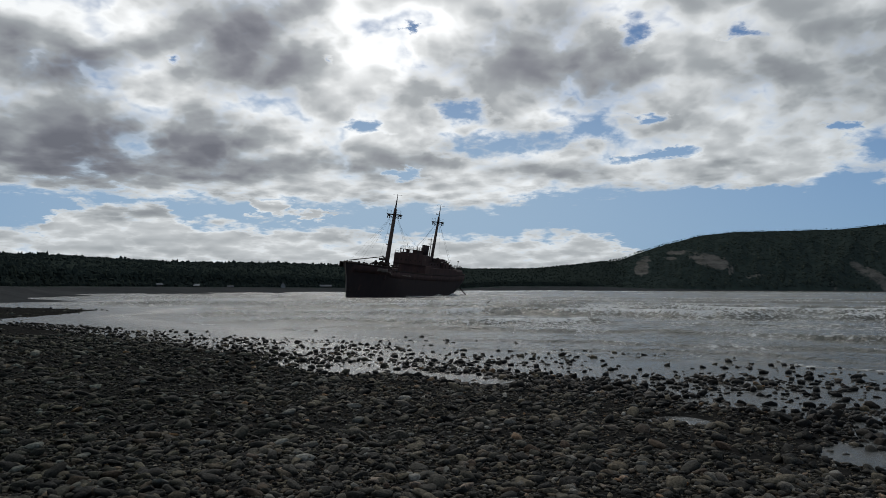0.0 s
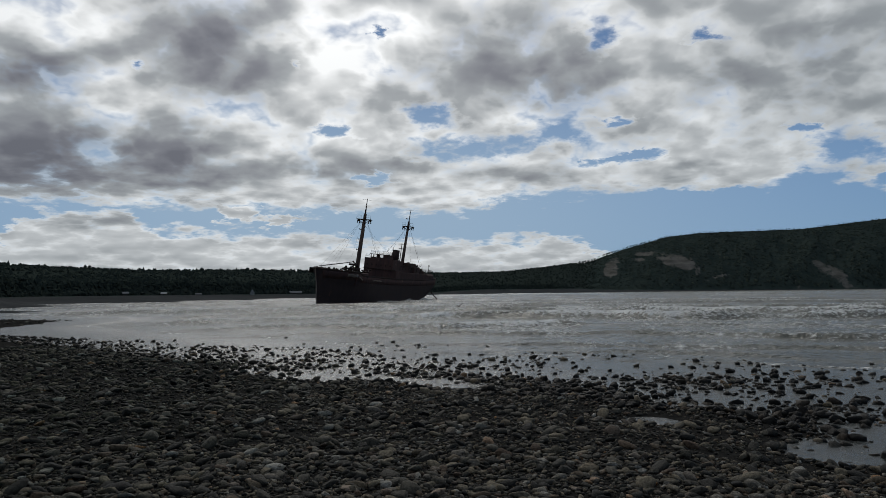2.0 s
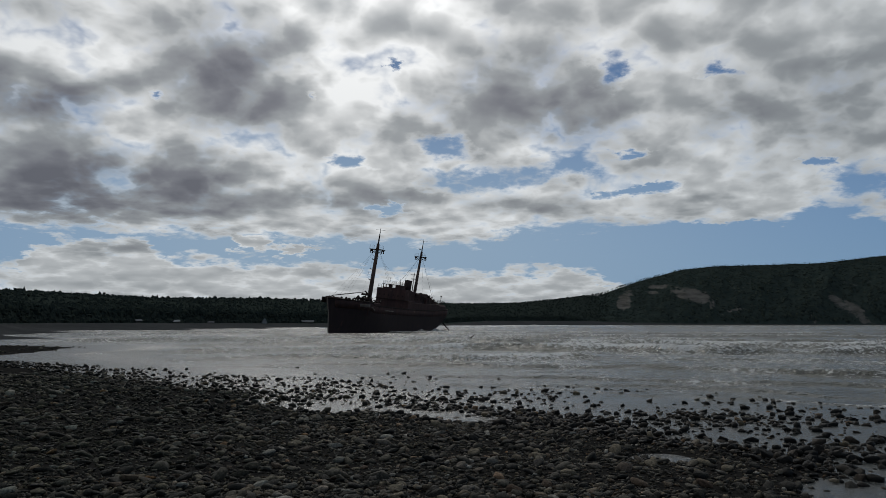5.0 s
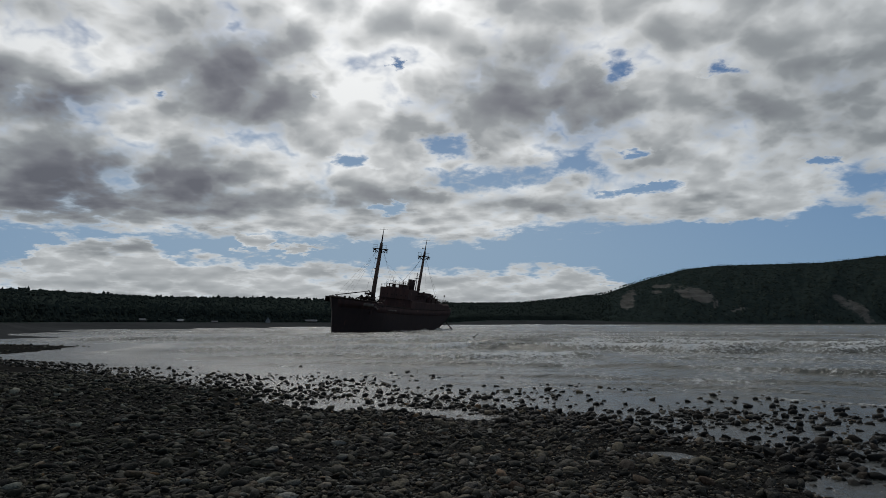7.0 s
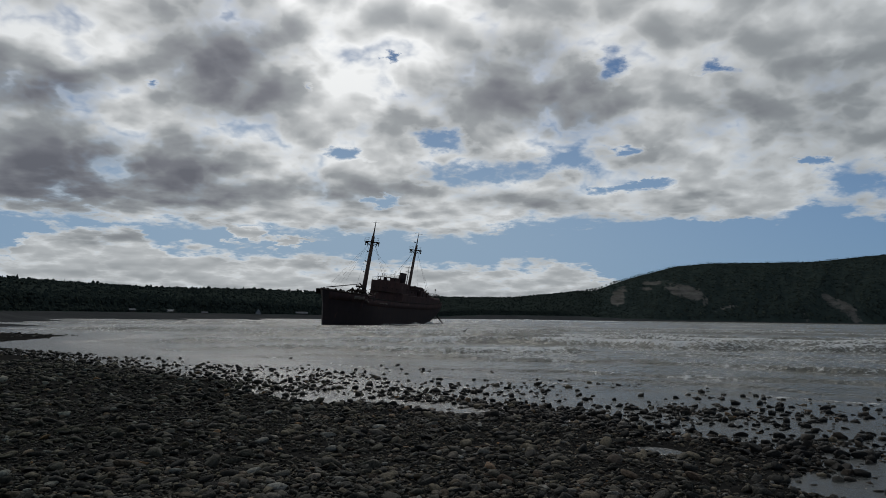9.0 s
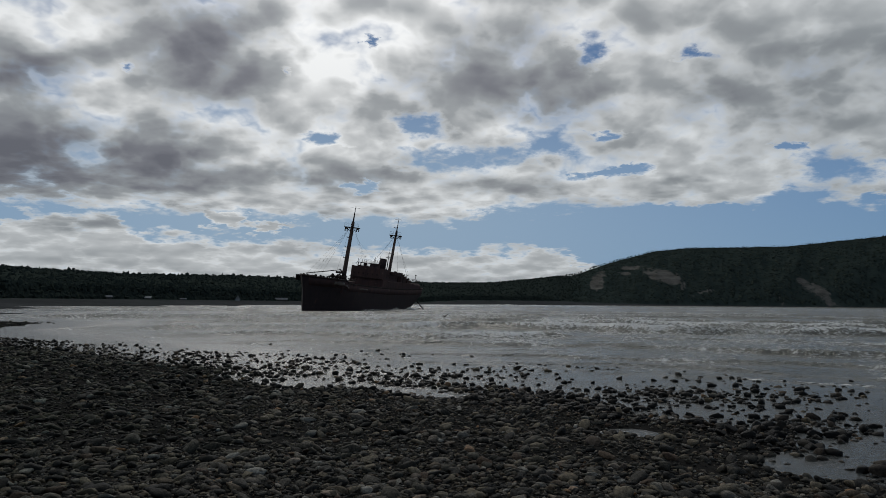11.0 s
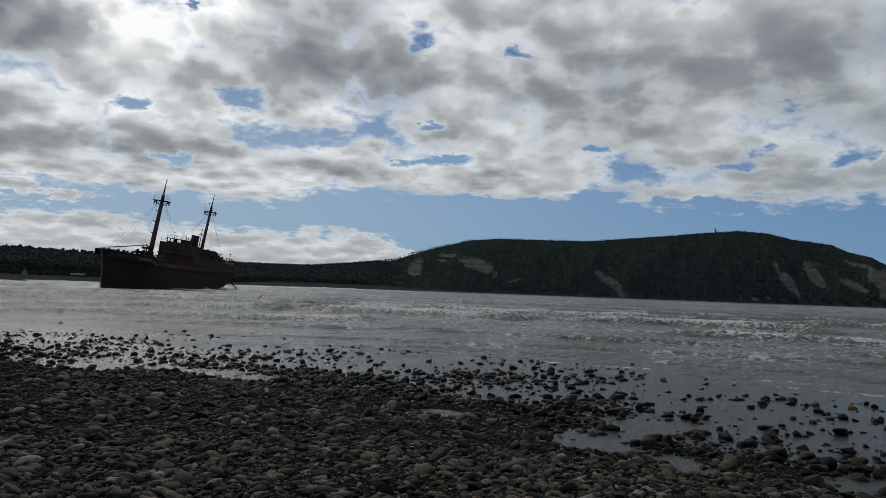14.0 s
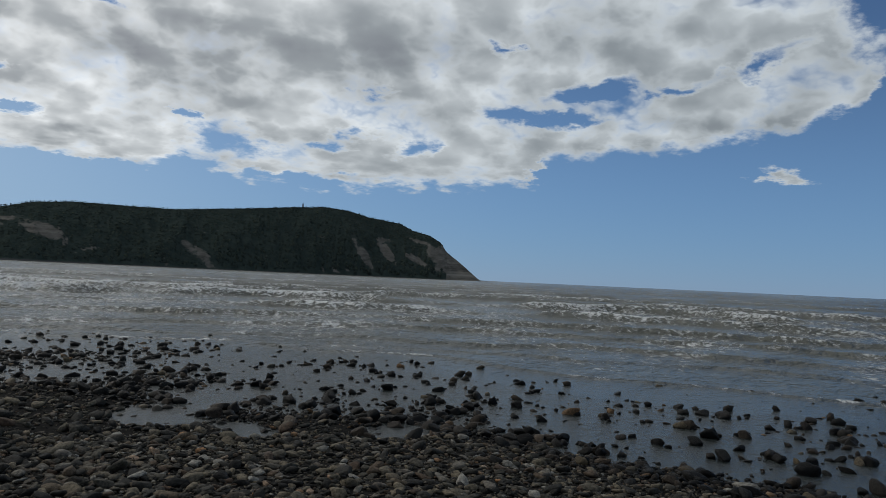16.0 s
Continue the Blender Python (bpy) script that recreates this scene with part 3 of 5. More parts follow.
sb = np.concatenate([np.arange(-120, -37, 3.0), np.arange(-37, 86, 0.36), np.arange(86, 121, 3.0)])
sx, sy, sf = polar(sb, rings((4, 15, 0.014), (15, 60, 0.0085), (60, 400, 0.0085), (400, 4900, 0.028)))
sz, sfoam, sstir = sea_height(sx, sy)
keep = (land_height(sx, sy)[0][sf] < sz[sf] + 0.25).any(1)
sf = sf[keep]
used, sf = np.unique(sf, return_inverse=True)
sf = sf.reshape(-1, 4)
sea_mesh = fast_mesh("sea", np.stack([sx, sy, sz], -1)[used], sf, [WATER])
att = sea_mesh.attributes.new("foam", "FLOAT", "POINT")
att.data.foreach_set("value", sfoam[used].astype(np.float32))
att = sea_mesh.attributes.new("stir", "FLOAT", "POINT")
att.data.foreach_set("value", sstir[used].astype(np.float32))
sea = tagged(new("sea", sea_mesh), "grey choppy sea with breaking white surf", "sea", kind="structure")

# ---------------------------------------------------------------- stones
rng = np.random.default_rng(4)


def stone_shape(level, seed):
    """A sea-worn stone of unit size: vertices and triangles."""
    bm = bmesh.new()
    bmesh.ops.create_icosphere(bm, subdivisions=level, radius=1.0)
    off = Vector((seed * 7.3, seed * 3.1, seed * 1.7))
    pick = random.Random(seed)
    cuts = [(Vector((pick.gauss(0, 1), pick.gauss(0, 1), pick.gauss(0, 1))).normalized(), pick.uniform(0.48, 0.82)) for _ in range(9)]
    for v in bm.verts:
        v.co = v.co * (1.05 + noise.noise(v.co * 0.9 + off) * 0.36 + noise.noise(v.co * 2.3 + off) * 0.20)
        for n, c in cuts:        # worn facets
            over = v.co.dot(n) - c
            if over > 0:
                v.co -= n * over * 0.85
    vs = np.array([v.co[:] for v in bm.verts])
    fs = np.array([[w.index for w in f.verts] for f in bm.faces])
    bm.free()
    return vs, fs


SHAPES = {1: [stone_shape(1, s) for s in range(1, 9)], 2: [stone_shape(2, s) for s in range(1, 13)], 3: [stone_shape(3, s) for s in range(1, 13)]}


def strew(name, xs, ys, size, level, mat, label, sunk=0.25, tall=1.0):
    """Many stones in one mesh, each half sunk in the beach."""
    n = len(xs)
    kinds = rng.integers(0, len(SHAPES[level]), n)
    zs = land_height(xs, ys)[0]
    turn, ta, tb = rng.uniform(0, 2 * np.pi, n), rng.normal(0, 0.22, n), rng.normal(0, 0.22, n)
    half = np.stack([size * rng.uniform(0.85, 1.3, n), size * rng.uniform(0.65, 0.95, n), size * tall * rng.uniform(0.32, 0.62, n)], -1) / 2
    verts, faces, start = [], [], 0
    for k, (vs, fs) in enumerate(SHAPES[level]):
        pick = np.where(kinds == k)[0]
        if not len(pick):
            continue
        p = vs[None] * half[pick][:, None]
        p = np.stack([p[..., 0], p[..., 1] - ta[pick, None] * p[..., 2], p[..., 2] + ta[pick, None] * p[..., 1] + tb[pick, None] * p[..., 0]], -1)
        cs, sn = np.cos(turn[pick])[:, None], np.sin(turn[pick])[:, None]
        q = np.stack([p[..., 0] * cs - p[..., 1] * sn + xs[pick][:, None], p[..., 0] * sn + p[..., 1] * cs + ys[pick][:, None],
                      p[..., 2] + (zs[pick] + half[pick, 2] * (1 - 2 * sunk))[:, None]], -1)
        verts.append(q.reshape(-1, 3))
        faces.append((fs[None] + (start + np.arange(len(pick)) * len(vs))[:, None, None]).reshape(-1, 3))
        start += len(pick) * len(vs)
    ob = new(name, fast_mesh(name, np.concatenate(verts), np.concatenate(faces), [mat]))
    return tagged(ob, label, "stones", kind="stuff")


def sector(n, b0, b1, r0, r1):
    b = np.radians(rng.uniform(b0, b1, n))
    r = np.sqrt(rng.uniform(r0 * r0, r1 * r1, n))
    return np.sin(b) * r, np.cos(b) * r


def inland(x, y):
    return shore_line(0.652 * x - 0.758 * y) - (0.758 * x + 0.652 * y)


def sizes(n, lo, mid, hi):
    return np.clip(mid * np.exp(rng.normal(0, 0.60, n)), lo, hi)


def stone_object(name, mesh, x, y, size, sunk, parent=None, tall=1.0):
    """One stone as an object of its own, sitting in the beach."""
    ob = new(name, mesh)
    half = Vector((size * rng.uniform(0.85, 1.3), size * rng.uniform(0.65, 0.95), size * tall * rng.uniform(0.36, 0.62))) / 2
    z = float(land_height(np.array([x]), np.array([y]))[0][0]) + half.z * (1 - 2 * sunk)
    ob.matrix_world = Matrix.LocRotScale((x, y, z), Euler((rng.normal(0, 0.2), rng.normal(0, 0.2), rng.uniform(0, 6.28))), half)
    ob.parent = parent
    return ob


def stone_meshes(name, mat):
    return [fast_mesh(name, vs, fs, [mat]) for vs, fs in SHAPES[3]]


def beach_stones():
    x, y = sector(37500, -34, 80, 4.8, 8.5)
    x2, y2 = sector(36000, -34, 60, 8.5, 15.5)
    x, y = np.concatenate([x, x2]), np.concatenate([y, y2])
    d = inland(x, y)
    ok = (d > -0.3 + 0.9 * rng.uniform(-1, 1, len(x))) & (pools(x, y) < rng.uniform(0.15, 0.6, len(x)))
    x, y, d = x[ok], y[ok], d[ok]
    size = sizes(len(x), 0.024, 0.039, 0.18)
    fine = ((np.hypot(x, y) < 7.5) & (size > 0.075)) | (size > 0.14)
    close = np.hypot(x, y) < 8.5
    for pick, level in ((fine, 2), (~fine & close, 1), (~fine & ~close, 1)):
        dry = pick & (d > 0.9)
        strew("shingle", x[dry], y[dry], size[dry], level, DRY_STONE, "grey and brown sea-worn beach cobbles, dry and tightly packed", 0.15, 0.88)
        wet = pick & (d <= 0.9)
        strew("wet_shingle", x[wet], y[wet], size[wet] * 1.25, level, WET_STONE, "dark wet cobbles packed along the water's edge", 0.2)
    x, y = sector(16000, -34, 0, 15.5, 32)
    x2, y2 = sector(8000, -34, 0, 32, 100)
    x, y = np.concatenate([x, x2]), np.concatenate([y, y2])
    d = inland(x, y)
    ok = (d > -0.5 + rng.uniform(-1.2, 1.2, len(x))) & (rng.uniform(0, 1, len(x)) < np.interp(np.hypot(x, y), (15, 32, 60), (0.7, 0.9, 0.9)))
    x, y = x[ok], y[ok]
    strew("shingle", x, y, sizes(len(x), 0.05, 0.095, 0.34) * np.interp(np.hypot(x, y), (20, 60), (0.85, 1.1)), 1, DRY_STONE, "dark greenish beach cobbles running to the spit", 0.25, 1.0)
    # larger dark ones among them
    x, y = sector(1900, -34, 75, 4.9, 16)
    ok = (inland(x, y) > 0.2) & (pools(x, y) < 0.5)
    strew("shingle", x[ok], y[ok], sizes(int(ok.sum()), 0.085, 0.12, 0.24), 2, DRY_STONE, "larger brown and grey cobbles lying among the shingle", 0.22, 0.95)
    # the beach underfoot and behind
    x, y = sector(9500, -180, 180, 0.3, 4.8)
    x2, y2 = sector(3500, 84, 326, 4.8, 14)
    x, y = np.concatenate([x, x2]), np.concatenate([y, y2])
    ok = inland(x, y) > 0.2
    x, y = x[ok], y[ok]
    strew("shingle", x, y, sizes(len(x), 0.045, 0.10, 0.22), 1, DRY_STONE, "grey and brown sea-worn cobbles underfoot on the beach", 0.2)
    # stones in the shallows, wet and dark
    x, y = sector(42000, -34, 60, 18, 45)
    x2, y2 = sector(46000, -34, 84, 6, 18)
    x, y = np.concatenate([x, x2]), np.concatenate([y, y2])
    d = inland(x, y)
    clump = fbm(x * 0.45, y * 0.45, 91, 3)
    reach = np.interp(0.652 * x - 0.758 * y, (-60, -42, -31, -26, -23, -15, -8, 0, 6, 12), (2, 2.2, 3.5, 5, 10, 9.5, 8.2, 7.0, 8.4, 9))
    out = np.clip(-d, 0, None) / reach
    many = 95 * np.exp(-2.3 * out) * np.where(out > 1.0, 0.16, 1.0) * np.interp(clump, (0.36, 0.62), (0.25, 1.5))     # stones to the square metre
    many = many * np.interp(np.hypot(x, y), (9, 13, 20), (1.7, 1.5, 1.0)) * np.interp(0.652 * x - 0.758 * y, (-5, -2.5, 0, 6), (1.0, 0.8, 0.34, 0.30)) / np.where(np.hypot(x, y) > 18, 30, 155)
    ok = ((d < 0.6) & (rng.uniform(0, 1, len(x)) < many)) | ((pools(x, y) > 0.3) & (rng.uniform(0, 1, len(x)) < 0.10))
    x, y = x[ok], y[ok]
    size = sizes(len(x), 0.045, 0.083, 0.25)
    # the larger ones near by are stones of their own
    rank = np.argsort(np.hypot(x, y) - 22 * size)
    own = np.zeros(len(x), bool)
    own[rank[:280]] = True
    for pick, level in ((~own & (np.hypot(x, y) < 10.5), 2), (~own & (np.hypot(x, y) >= 10.5), 1)):
        strew("shoal_stones", x[pick], y[pick], size[pick], level, WET_STONE, "dark wet stones scattered through the shallow water", 0.17, 1.25)
    shapes = stone_meshes("boulder", WET_STONE_ONE)
    for k, i in enumerate(np.where(own)[0]):
        ob = stone_object("boulder", shapes[k % len(shapes)], x[i], y[i], size[i], 0.19, None, 1.22)
        kind = "large" if size[i] > 0.18 else "rounded"
        tagged(ob, kind + " dark wet stone standing in shallow water", "stone", "stones in the shallows")
    # single cobbles on the stretch of beach right ahead
    shapes = stone_meshes("cobble", DRY_STONE_ONE)
    x, y = sector(1200, -28, 60, 4.9, 7.2)
    ok = (inland(x, y) > 1.2) & (pools(x, y) < 0.2)
    for k, (px, py) in enumerate(zip(x[ok][:300], y[ok][:300])):
        stone_object("cobble", shapes[k % len(shapes)], px, py, float(np.clip(0.055 * np.exp(rng.normal(0, 0.45)), 0.035, 0.16)), 0.05, ground)


beach_stones()

# ---------------------------------------------------------------- things: helpers


def part(name, bm, mat, parent=None, label="", smooth=False):
    """Links a bmesh as one mesh object under its thing."""
    me = bpy.data.meshes.new(name)
    for f in bm.faces:
        f.smooth = smooth
    bm.to_mesh(me)
    bm.free()
    me.materials.append(mat)
    ob = new(name, me)
    ob.parent = parent
    if label:
        tagged(ob, label)
    return ob


def box(bm, x0, x1, y0, y1, z0, z1, bevel=0.0):
    made = bmesh.ops.create_cube(bm, size=1, matrix=Matrix.LocRotScale(((x0 + x1) / 2, (y0 + y1) / 2, (z0 + z1) / 2), None, (x1 - x0, y1 - y0, z1 - z0)))
    if bevel:
        edges = list({e for v in made["verts"] for e in v.link_edges})
        bmesh.ops.bevel(bm, geom=edges, offset=bevel, segments=1, affect="EDGES")
    return bm


def rod(bm, a, b, r0, r1=None, sides=8):
    """A round bar from a to b that may taper."""
    a, b = Vector(a), Vector(b)
    turn = (b - a).to_track_quat("Z", "Y").to_matrix().to_4x4()
    bmesh.ops.create_cone(bm, cap_ends=True, segments=sides, radius1=r0, radius2=r0 if r1 is None else r1, depth=(b - a).length,
                          matrix=Matrix.Translation((a + b) / 2) @ turn)
    return bm


def steel(name, low, high, patch, rough=0.85):
    """Rusted plate: two tones, streaks and flaking patches."""
    m, nt, bsdf = material(name, rough, 0.0, shine=0.2)
    at = local(nt)
    run = vmath(nt, "MULTIPLY", at, (1.0, 1.0, 0.22))
    tone = ramp(nt, noise_tex(nt, run, 0.9, 7, 0.65), ((0.3, low), (0.7, high)))
    flake = span(nt, noise_tex(nt, at, 0.45, 8, 0.7), 0.60, 0.68)
    tone = mixc(nt, flake, tone, patch)
    nt.links.new(tone, bsdf.inputs["Base Color"])
    relief_of(nt, bsdf, noise_tex(nt, at, 3.0, 6, 0.7), 0.6, 0.06)
    return m


HULL = steel("black_rust_plate", (0.028, 0.021, 0.021), (0.045, 0.029, 0.027), (0.075, 0.040, 0.032))
RUST = steel("red_rust_plate", (0.045, 0.029, 0.028), (0.085, 0.046, 0.040), (0.14, 0.088, 0.072))
# flaking paint on the plates; on the stem bar, painted-in sky light
RUST_PALE = steel("flaking_paint_lit_edge", (0.10, 0.07, 0.055), (0.22, 0.19, 0.16), (0.09, 0.04, 0.025))
MAST_PAINT = steel("weathered_mast_paint", (0.045, 0.028, 0.024), (0.12, 0.085, 0.07), (0.06, 0.028, 0.022))
IRON = steel("dark_iron", (0.022, 0.017, 0.015), (0.050, 0.033, 0.026), (0.07, 0.03, 0.022))

# ---------------------------------------------------------------- the stranded ship
SHIP = new("shipwreck")
tagged(SHIP, "rusted two-masted cargo ship stranded upright in shallow surf", "shipwreck")
# local: x aft from the stem head, y to port, z up from the waterline
yaw = radians(20)
fore = Vector((-math.sin(yaw), -math.cos(yaw), 0))
port = Vector((math.cos(yaw), -math.sin(yaw), 0))
turn = Matrix((-fore, port, (0, 0, 1))).transposed().to_4x4()
SHIP.matrix_world = Matrix.Translation((-19.57, 135.27, 0.37)) @ Matrix.Scale(0.81, 4) @ turn @ pose(0, 0, 0, -7.0, 0, 0)


def sheer(s):
    return np.interp(s, (0, 8, 14.0, 14.6, 30, 41, 60, 78), (8.1, 8.0, 7.85, 7.2, 6.8, 6.6, 6.6, 7.2))


def hull_point(t, k, side):
    """t from stem to stern, k from keel to rail."""
    s = 80 * t
    z = -2.6 + (sheer(s) + 2.6) * k
    s0 = np.interp(z, (-2.6, 0, 4.6, 6, 8.1), (4.9, 4.3, 3.3, 2.7, 1.9))
    s1 = np.interp(z, (-2.6, 0, 2.0, 4.6, 7), (69, 72, 76, 79.3, 80.2))
    s = s0 + (s1 - s0) * t
    entry = np.interp(z, (0, 5, 8), (25, 19, 14))
    run = np.interp(z, (0, 3, 5), (20, 12, 8))
    b = 5.35 * (1 - (1 - np.clip((s - s0) / entry, 0, 1)) ** 2.1)
    b = b * np.sqrt(np.maximum(1 - (1 - np.clip((s1 - s) / run, 0, 1)) ** 2.2, 0))
    b = b * np.interp(z, (-2.6, -1.5, 0.5), (0.7, 0.95, 1.0))
    return s, side * b, z


def ship_hull():
    ts = 0.5 - 0.5 * np.cos(np.linspace(0, np.pi, 90))
    ks = np.linspace(0, 1, 22)
    tt, kk = np.meshgrid(ts, ks)
    verts, faces, start = [], [], 0
    n, m = tt.shape
    i = (np.arange(n - 1)[:, None] * m + np.arange(m - 1)[None, :]).ravel()
    quads = np.stack([i, i + 1, i + m + 1, i + m], -1)
    for side in (1, -1):
        s, b, z = hull_point(tt, kk, side)
        dent = 0.05 * (fbm(s * 0.5, z * 0.6 + 40 * side, 7, 3) - 0.5) * (np.abs(b) > 0.3)
        verts.append(np.stack([s, b + dent, z], -1).reshape(-1, 3))
        faces.append((quads if side < 0 else quads[:, ::-1]) + start)
        start += n * m
    me = fast_mesh("hull", np.concatenate(verts), np.concatenate(faces), [HULL])
    ob = new("hull", me)
    ob.parent = SHIP
    sol = ob.modifiers.new("plate", "SOLIDIFY")
    sol.thickness, sol.offset = 0.06, -1
    # rubbing strakes and the lighter, worn plating along the sheer
    for lo, hi, mat, nm, a, b in ((0.80, 0.985, RUST, "bulwark_plating", 0.02, 0.96), (0.975, 1.004, IRON, "cap_rail", 0.0, 1.0)):
        for side in (1, -1):
            tq = np.linspace(a, b, 70)
            tt2, kk2 = np.meshgrid(tq, np.linspace(lo, hi, 3))
            s, y, z = hull_point(tt2, kk2, side)
            lift = 0.006 if nm == "bulwark_plating" else 0.045
            v = np.stack([s - 0.03, y + side * lift, z], -1).reshape(-1, 3)
            j = (np.arange(2)[:, None] * 70 + np.arange(69)[None, :]).ravel()
            q = np.stack([j, j + 1, j + 71, j + 70], -1)
            strip = new(nm, fast_mesh(nm, v, q if side < 0 else q[:, ::-1], [mat]))
            strip.parent = SHIP
            so = strip.modifiers.new("plate", "SOLIDIFY")
            so.thickness, so.offset = 0.012 if nm == "bulwark_plating" else 0.08, 0
    for nm, s0, s1, drop in (("forecastle_deck", 3.4, 14.2, 0.95), ("main_deck", 14.2, 79.0, 1.0)):
        ss = np.linspace(s0, s1, 60)
        t = np.array([np.interp(x, hull_point(ts, 0.9 + 0 * ts, 1)[0], ts) for x in ss])
        _, b, _ = hull_point(t, 0.88 + 0 * t, 1)
        z = sheer(ss) - drop
        v = np.concatenate([np.stack([ss, b - 0.06, z], -1), np.stack([ss, -b + 0.06, z], -1)])
        j = np.arange(59)
        d = new(nm, fast_mesh(nm, v, np.stack([j, j + 60, j + 61, j + 1], -1), [RUST]))
        d.parent = SHIP
        so = d.modifiers.new("plate", "SOLIDIFY")
        so.thickness = 0.05
    bm = bmesh.new()
    box(bm, 14.2, 14.35, -5.0, 5.0, 4.6, 6.6)
    part("forecastle_bulkhead", bm, RUST, SHIP)
    # stem bar; its pale tone stands in for sky light along the bow edge
    bm = bmesh.new()
    for z0, z1 in ((0.0, 2.4), (2.4, 4.6), (4.6, 6.0), (6.0, 8.12)):
        p = [np.interp(z, (-2.6, 0, 4.6, 6, 8.1), (4.9, 4.3, 3.3, 2.7, 1.9)) - 0.03 for z in (z0, z1)]
        rod(bm, (p[0], 0, z0), (p[1], 0, z1), 0.13, sides=6)
    part("stem_bar", bm, RUST_PALE, SHIP)
    # holed plates on the port bow
    for s0, s1, k0, k1 in ((8.5, 12.6, 0.87, 0.94), (13.0, 15.2, 0.86, 0.90), (21.5, 27.5, 0.875, 0.905)):
        tq = np.linspace(s0 / 80, s1 / 80, 8)
        tt2, kk2 = np.meshgrid(tq, np.linspace(k0, k1, 4))
        s, y, z = hull_point(tt2, kk2, 1)
        v = np.stack([s, y + 0.09 + 0.03 * np.sin(s * 9), z + 0.05 * np.sin(s * 2.3)], -1).reshape(-1, 3)
        j = (np.arange(3)[:, None] * 8 + np.arange(7)[None, :]).ravel()
        pl = new("torn_plate", fast_mesh("torn_plate", v, np.stack([j, j + 8, j + 9, j + 1], -1), [RUST_PALE]))
        pl.parent = SHIP
        so = pl.modifiers.new("plate", "SOLIDIFY")
        so.thickness = 0.03


def railing(points, height=1.05, every=1.6, bars=3, broken=()):
    """A pipe rail along a line of deck points, posts as parts of it."""
    bm = bmesh.new()
    for a, b in zip(points, points[1:]):
        for k in range(bars):
            z = height * (k + 1) / bars
            rod(bm, (a[0], a[1], a[2] + z), (b[0], b[1], b[2] + z), 0.028, sides=5)
    rail = part("railing", bm, IRON, SHIP)
    post_me = None
    for a, b in zip(points, points[1:]):
        a, b = Vector(a), Vector(b)
        n = max(1, round((b - a).length / every))
        for i in range(n + 1):
            if post_me is None:
                bm = bmesh.new()
                rod(bm, (0, 0, 0), (0, 0, height + 0.05), 0.04, sides=5)
                p = part("post", bm, IRON, rail)
                post_me = p.data
            else:
                p = new("post", post_me)
                p.parent = rail
            p.location = a.lerp(b, i / n)
            p.rotation_euler = (random.uniform(-0.06, 0.06), random.uniform(-0.06, 0.06), 0)
    return rail


def mast(s, base, cross, top, name, lean, wide, steps):
    """A tapering steel mast with a platform, lamps, a topmast and a yard."""
    ax = lambda z: s + lean * (z - base)
    arm = 0.78 * wide if wide > 1 else 0.88
    bm = bmesh.new()
    rod(bm, (ax(base), 0, base), (ax(cross), 0, cross), 0.52 * wide, 0.34 * wide, 14)
    rod(bm, (ax(cross), 0, cross), (ax(cross + 1.6), 0, cross + 1.6), 0.34 * wide, 0.30 * wide, 14)
    m = part(name, bm, MAST_PAINT, SHIP, "tall steel mast with flaking paint", True)
    bm = bmesh.new()
    rod(bm, (ax(cross + 0.8), 0, cross + 0.8), (ax(top), 0, top), 0.20 * wide, 0.06, 10)
    rod(bm, (ax(cross + 1.0) - 0.25, 0.05, cross + 1.0), (ax(cross + 2.6) - 0.15, 0.05, cross + 2.6), 0.16, 0.1, 8)
    part("topmast", bm, IRON, m)
    bm = bmesh.new()
    rod(bm, (ax(top) - 0.1, -1.25, top - 0.25), (ax(top) + 0.1, 1.25, top - 0.25), 0.035, sides=5)
    rod(bm, (ax(top), 0, top - 0.3), (ax(top), 0, top + 0.35), 0.03, sides=5)
    part("yard", bm, IRON, m)
    bm = bmesh.new()
    box(bm, ax(cross) - 0.75, ax(cross) + 0.75, -2.0 * arm, 2.0 * arm, cross - 0.10, cross + 0.14, 0.03)
    for y in (-1.7, 1.7):
        rod(bm, (ax(cross - 1.2), 0, cross - 1.2), (ax(cross), y * arm, cross - 0.05), 0.09, sides=6)
        rod(bm, (ax(cross) - 0.6, y * arm, cross - 0.3), (ax(cross) + 0.6, y * arm, cross - 0.3), 0.16, sides=8)
    part("crosstree_platform", bm, IRON, m)
    for y in (-1.95, -1.35, 1.35, 1.95):
        bm = bmesh.new()
        rod(bm, (ax(cross), y * arm, cross - 0.15), (ax(cross), y * arm, cross - 0.45), 0.05, sides=5)
        rod(bm, (ax(cross), y * arm, cross - 0.45), (ax(cross) - 0.05, y * arm, cross - 0.95), 0.10, 0.17, 8)
        part("floodlight", bm, IRON, m)
    for y0, y1 in ((-2.0, -0.75), (0.75, 2.0)):
        bm = bmesh.new()
        for z in (0.55, 1.05):
            rod(bm, (ax(cross) - 0.6, y0 * arm, cross + z), (ax(cross) - 0.6, y1 * arm, cross + z), 0.03, sides=5)
        for y in (y0, y1):
            rod(bm, (ax(cross) - 0.6, y * arm, cross), (ax(cross) - 0.6, y * arm, cross + 1.1), 0.03, sides=5)
        part("guard_rail", bm, IRON, m)
    for z in steps:
        bm = bmesh.new()
        box(bm, ax(z) - 0.25, ax(z) + 0.25, -0.95, -0.35, z - 0.09, z + 0.09, 0.03)
        rod(bm, (ax(z), -0.95, z + 0.02), (ax(z), -1.1, z + 0.28), 0.07, sides=6)
        part("lamp_bracket", bm, IRON, m)
    return ax


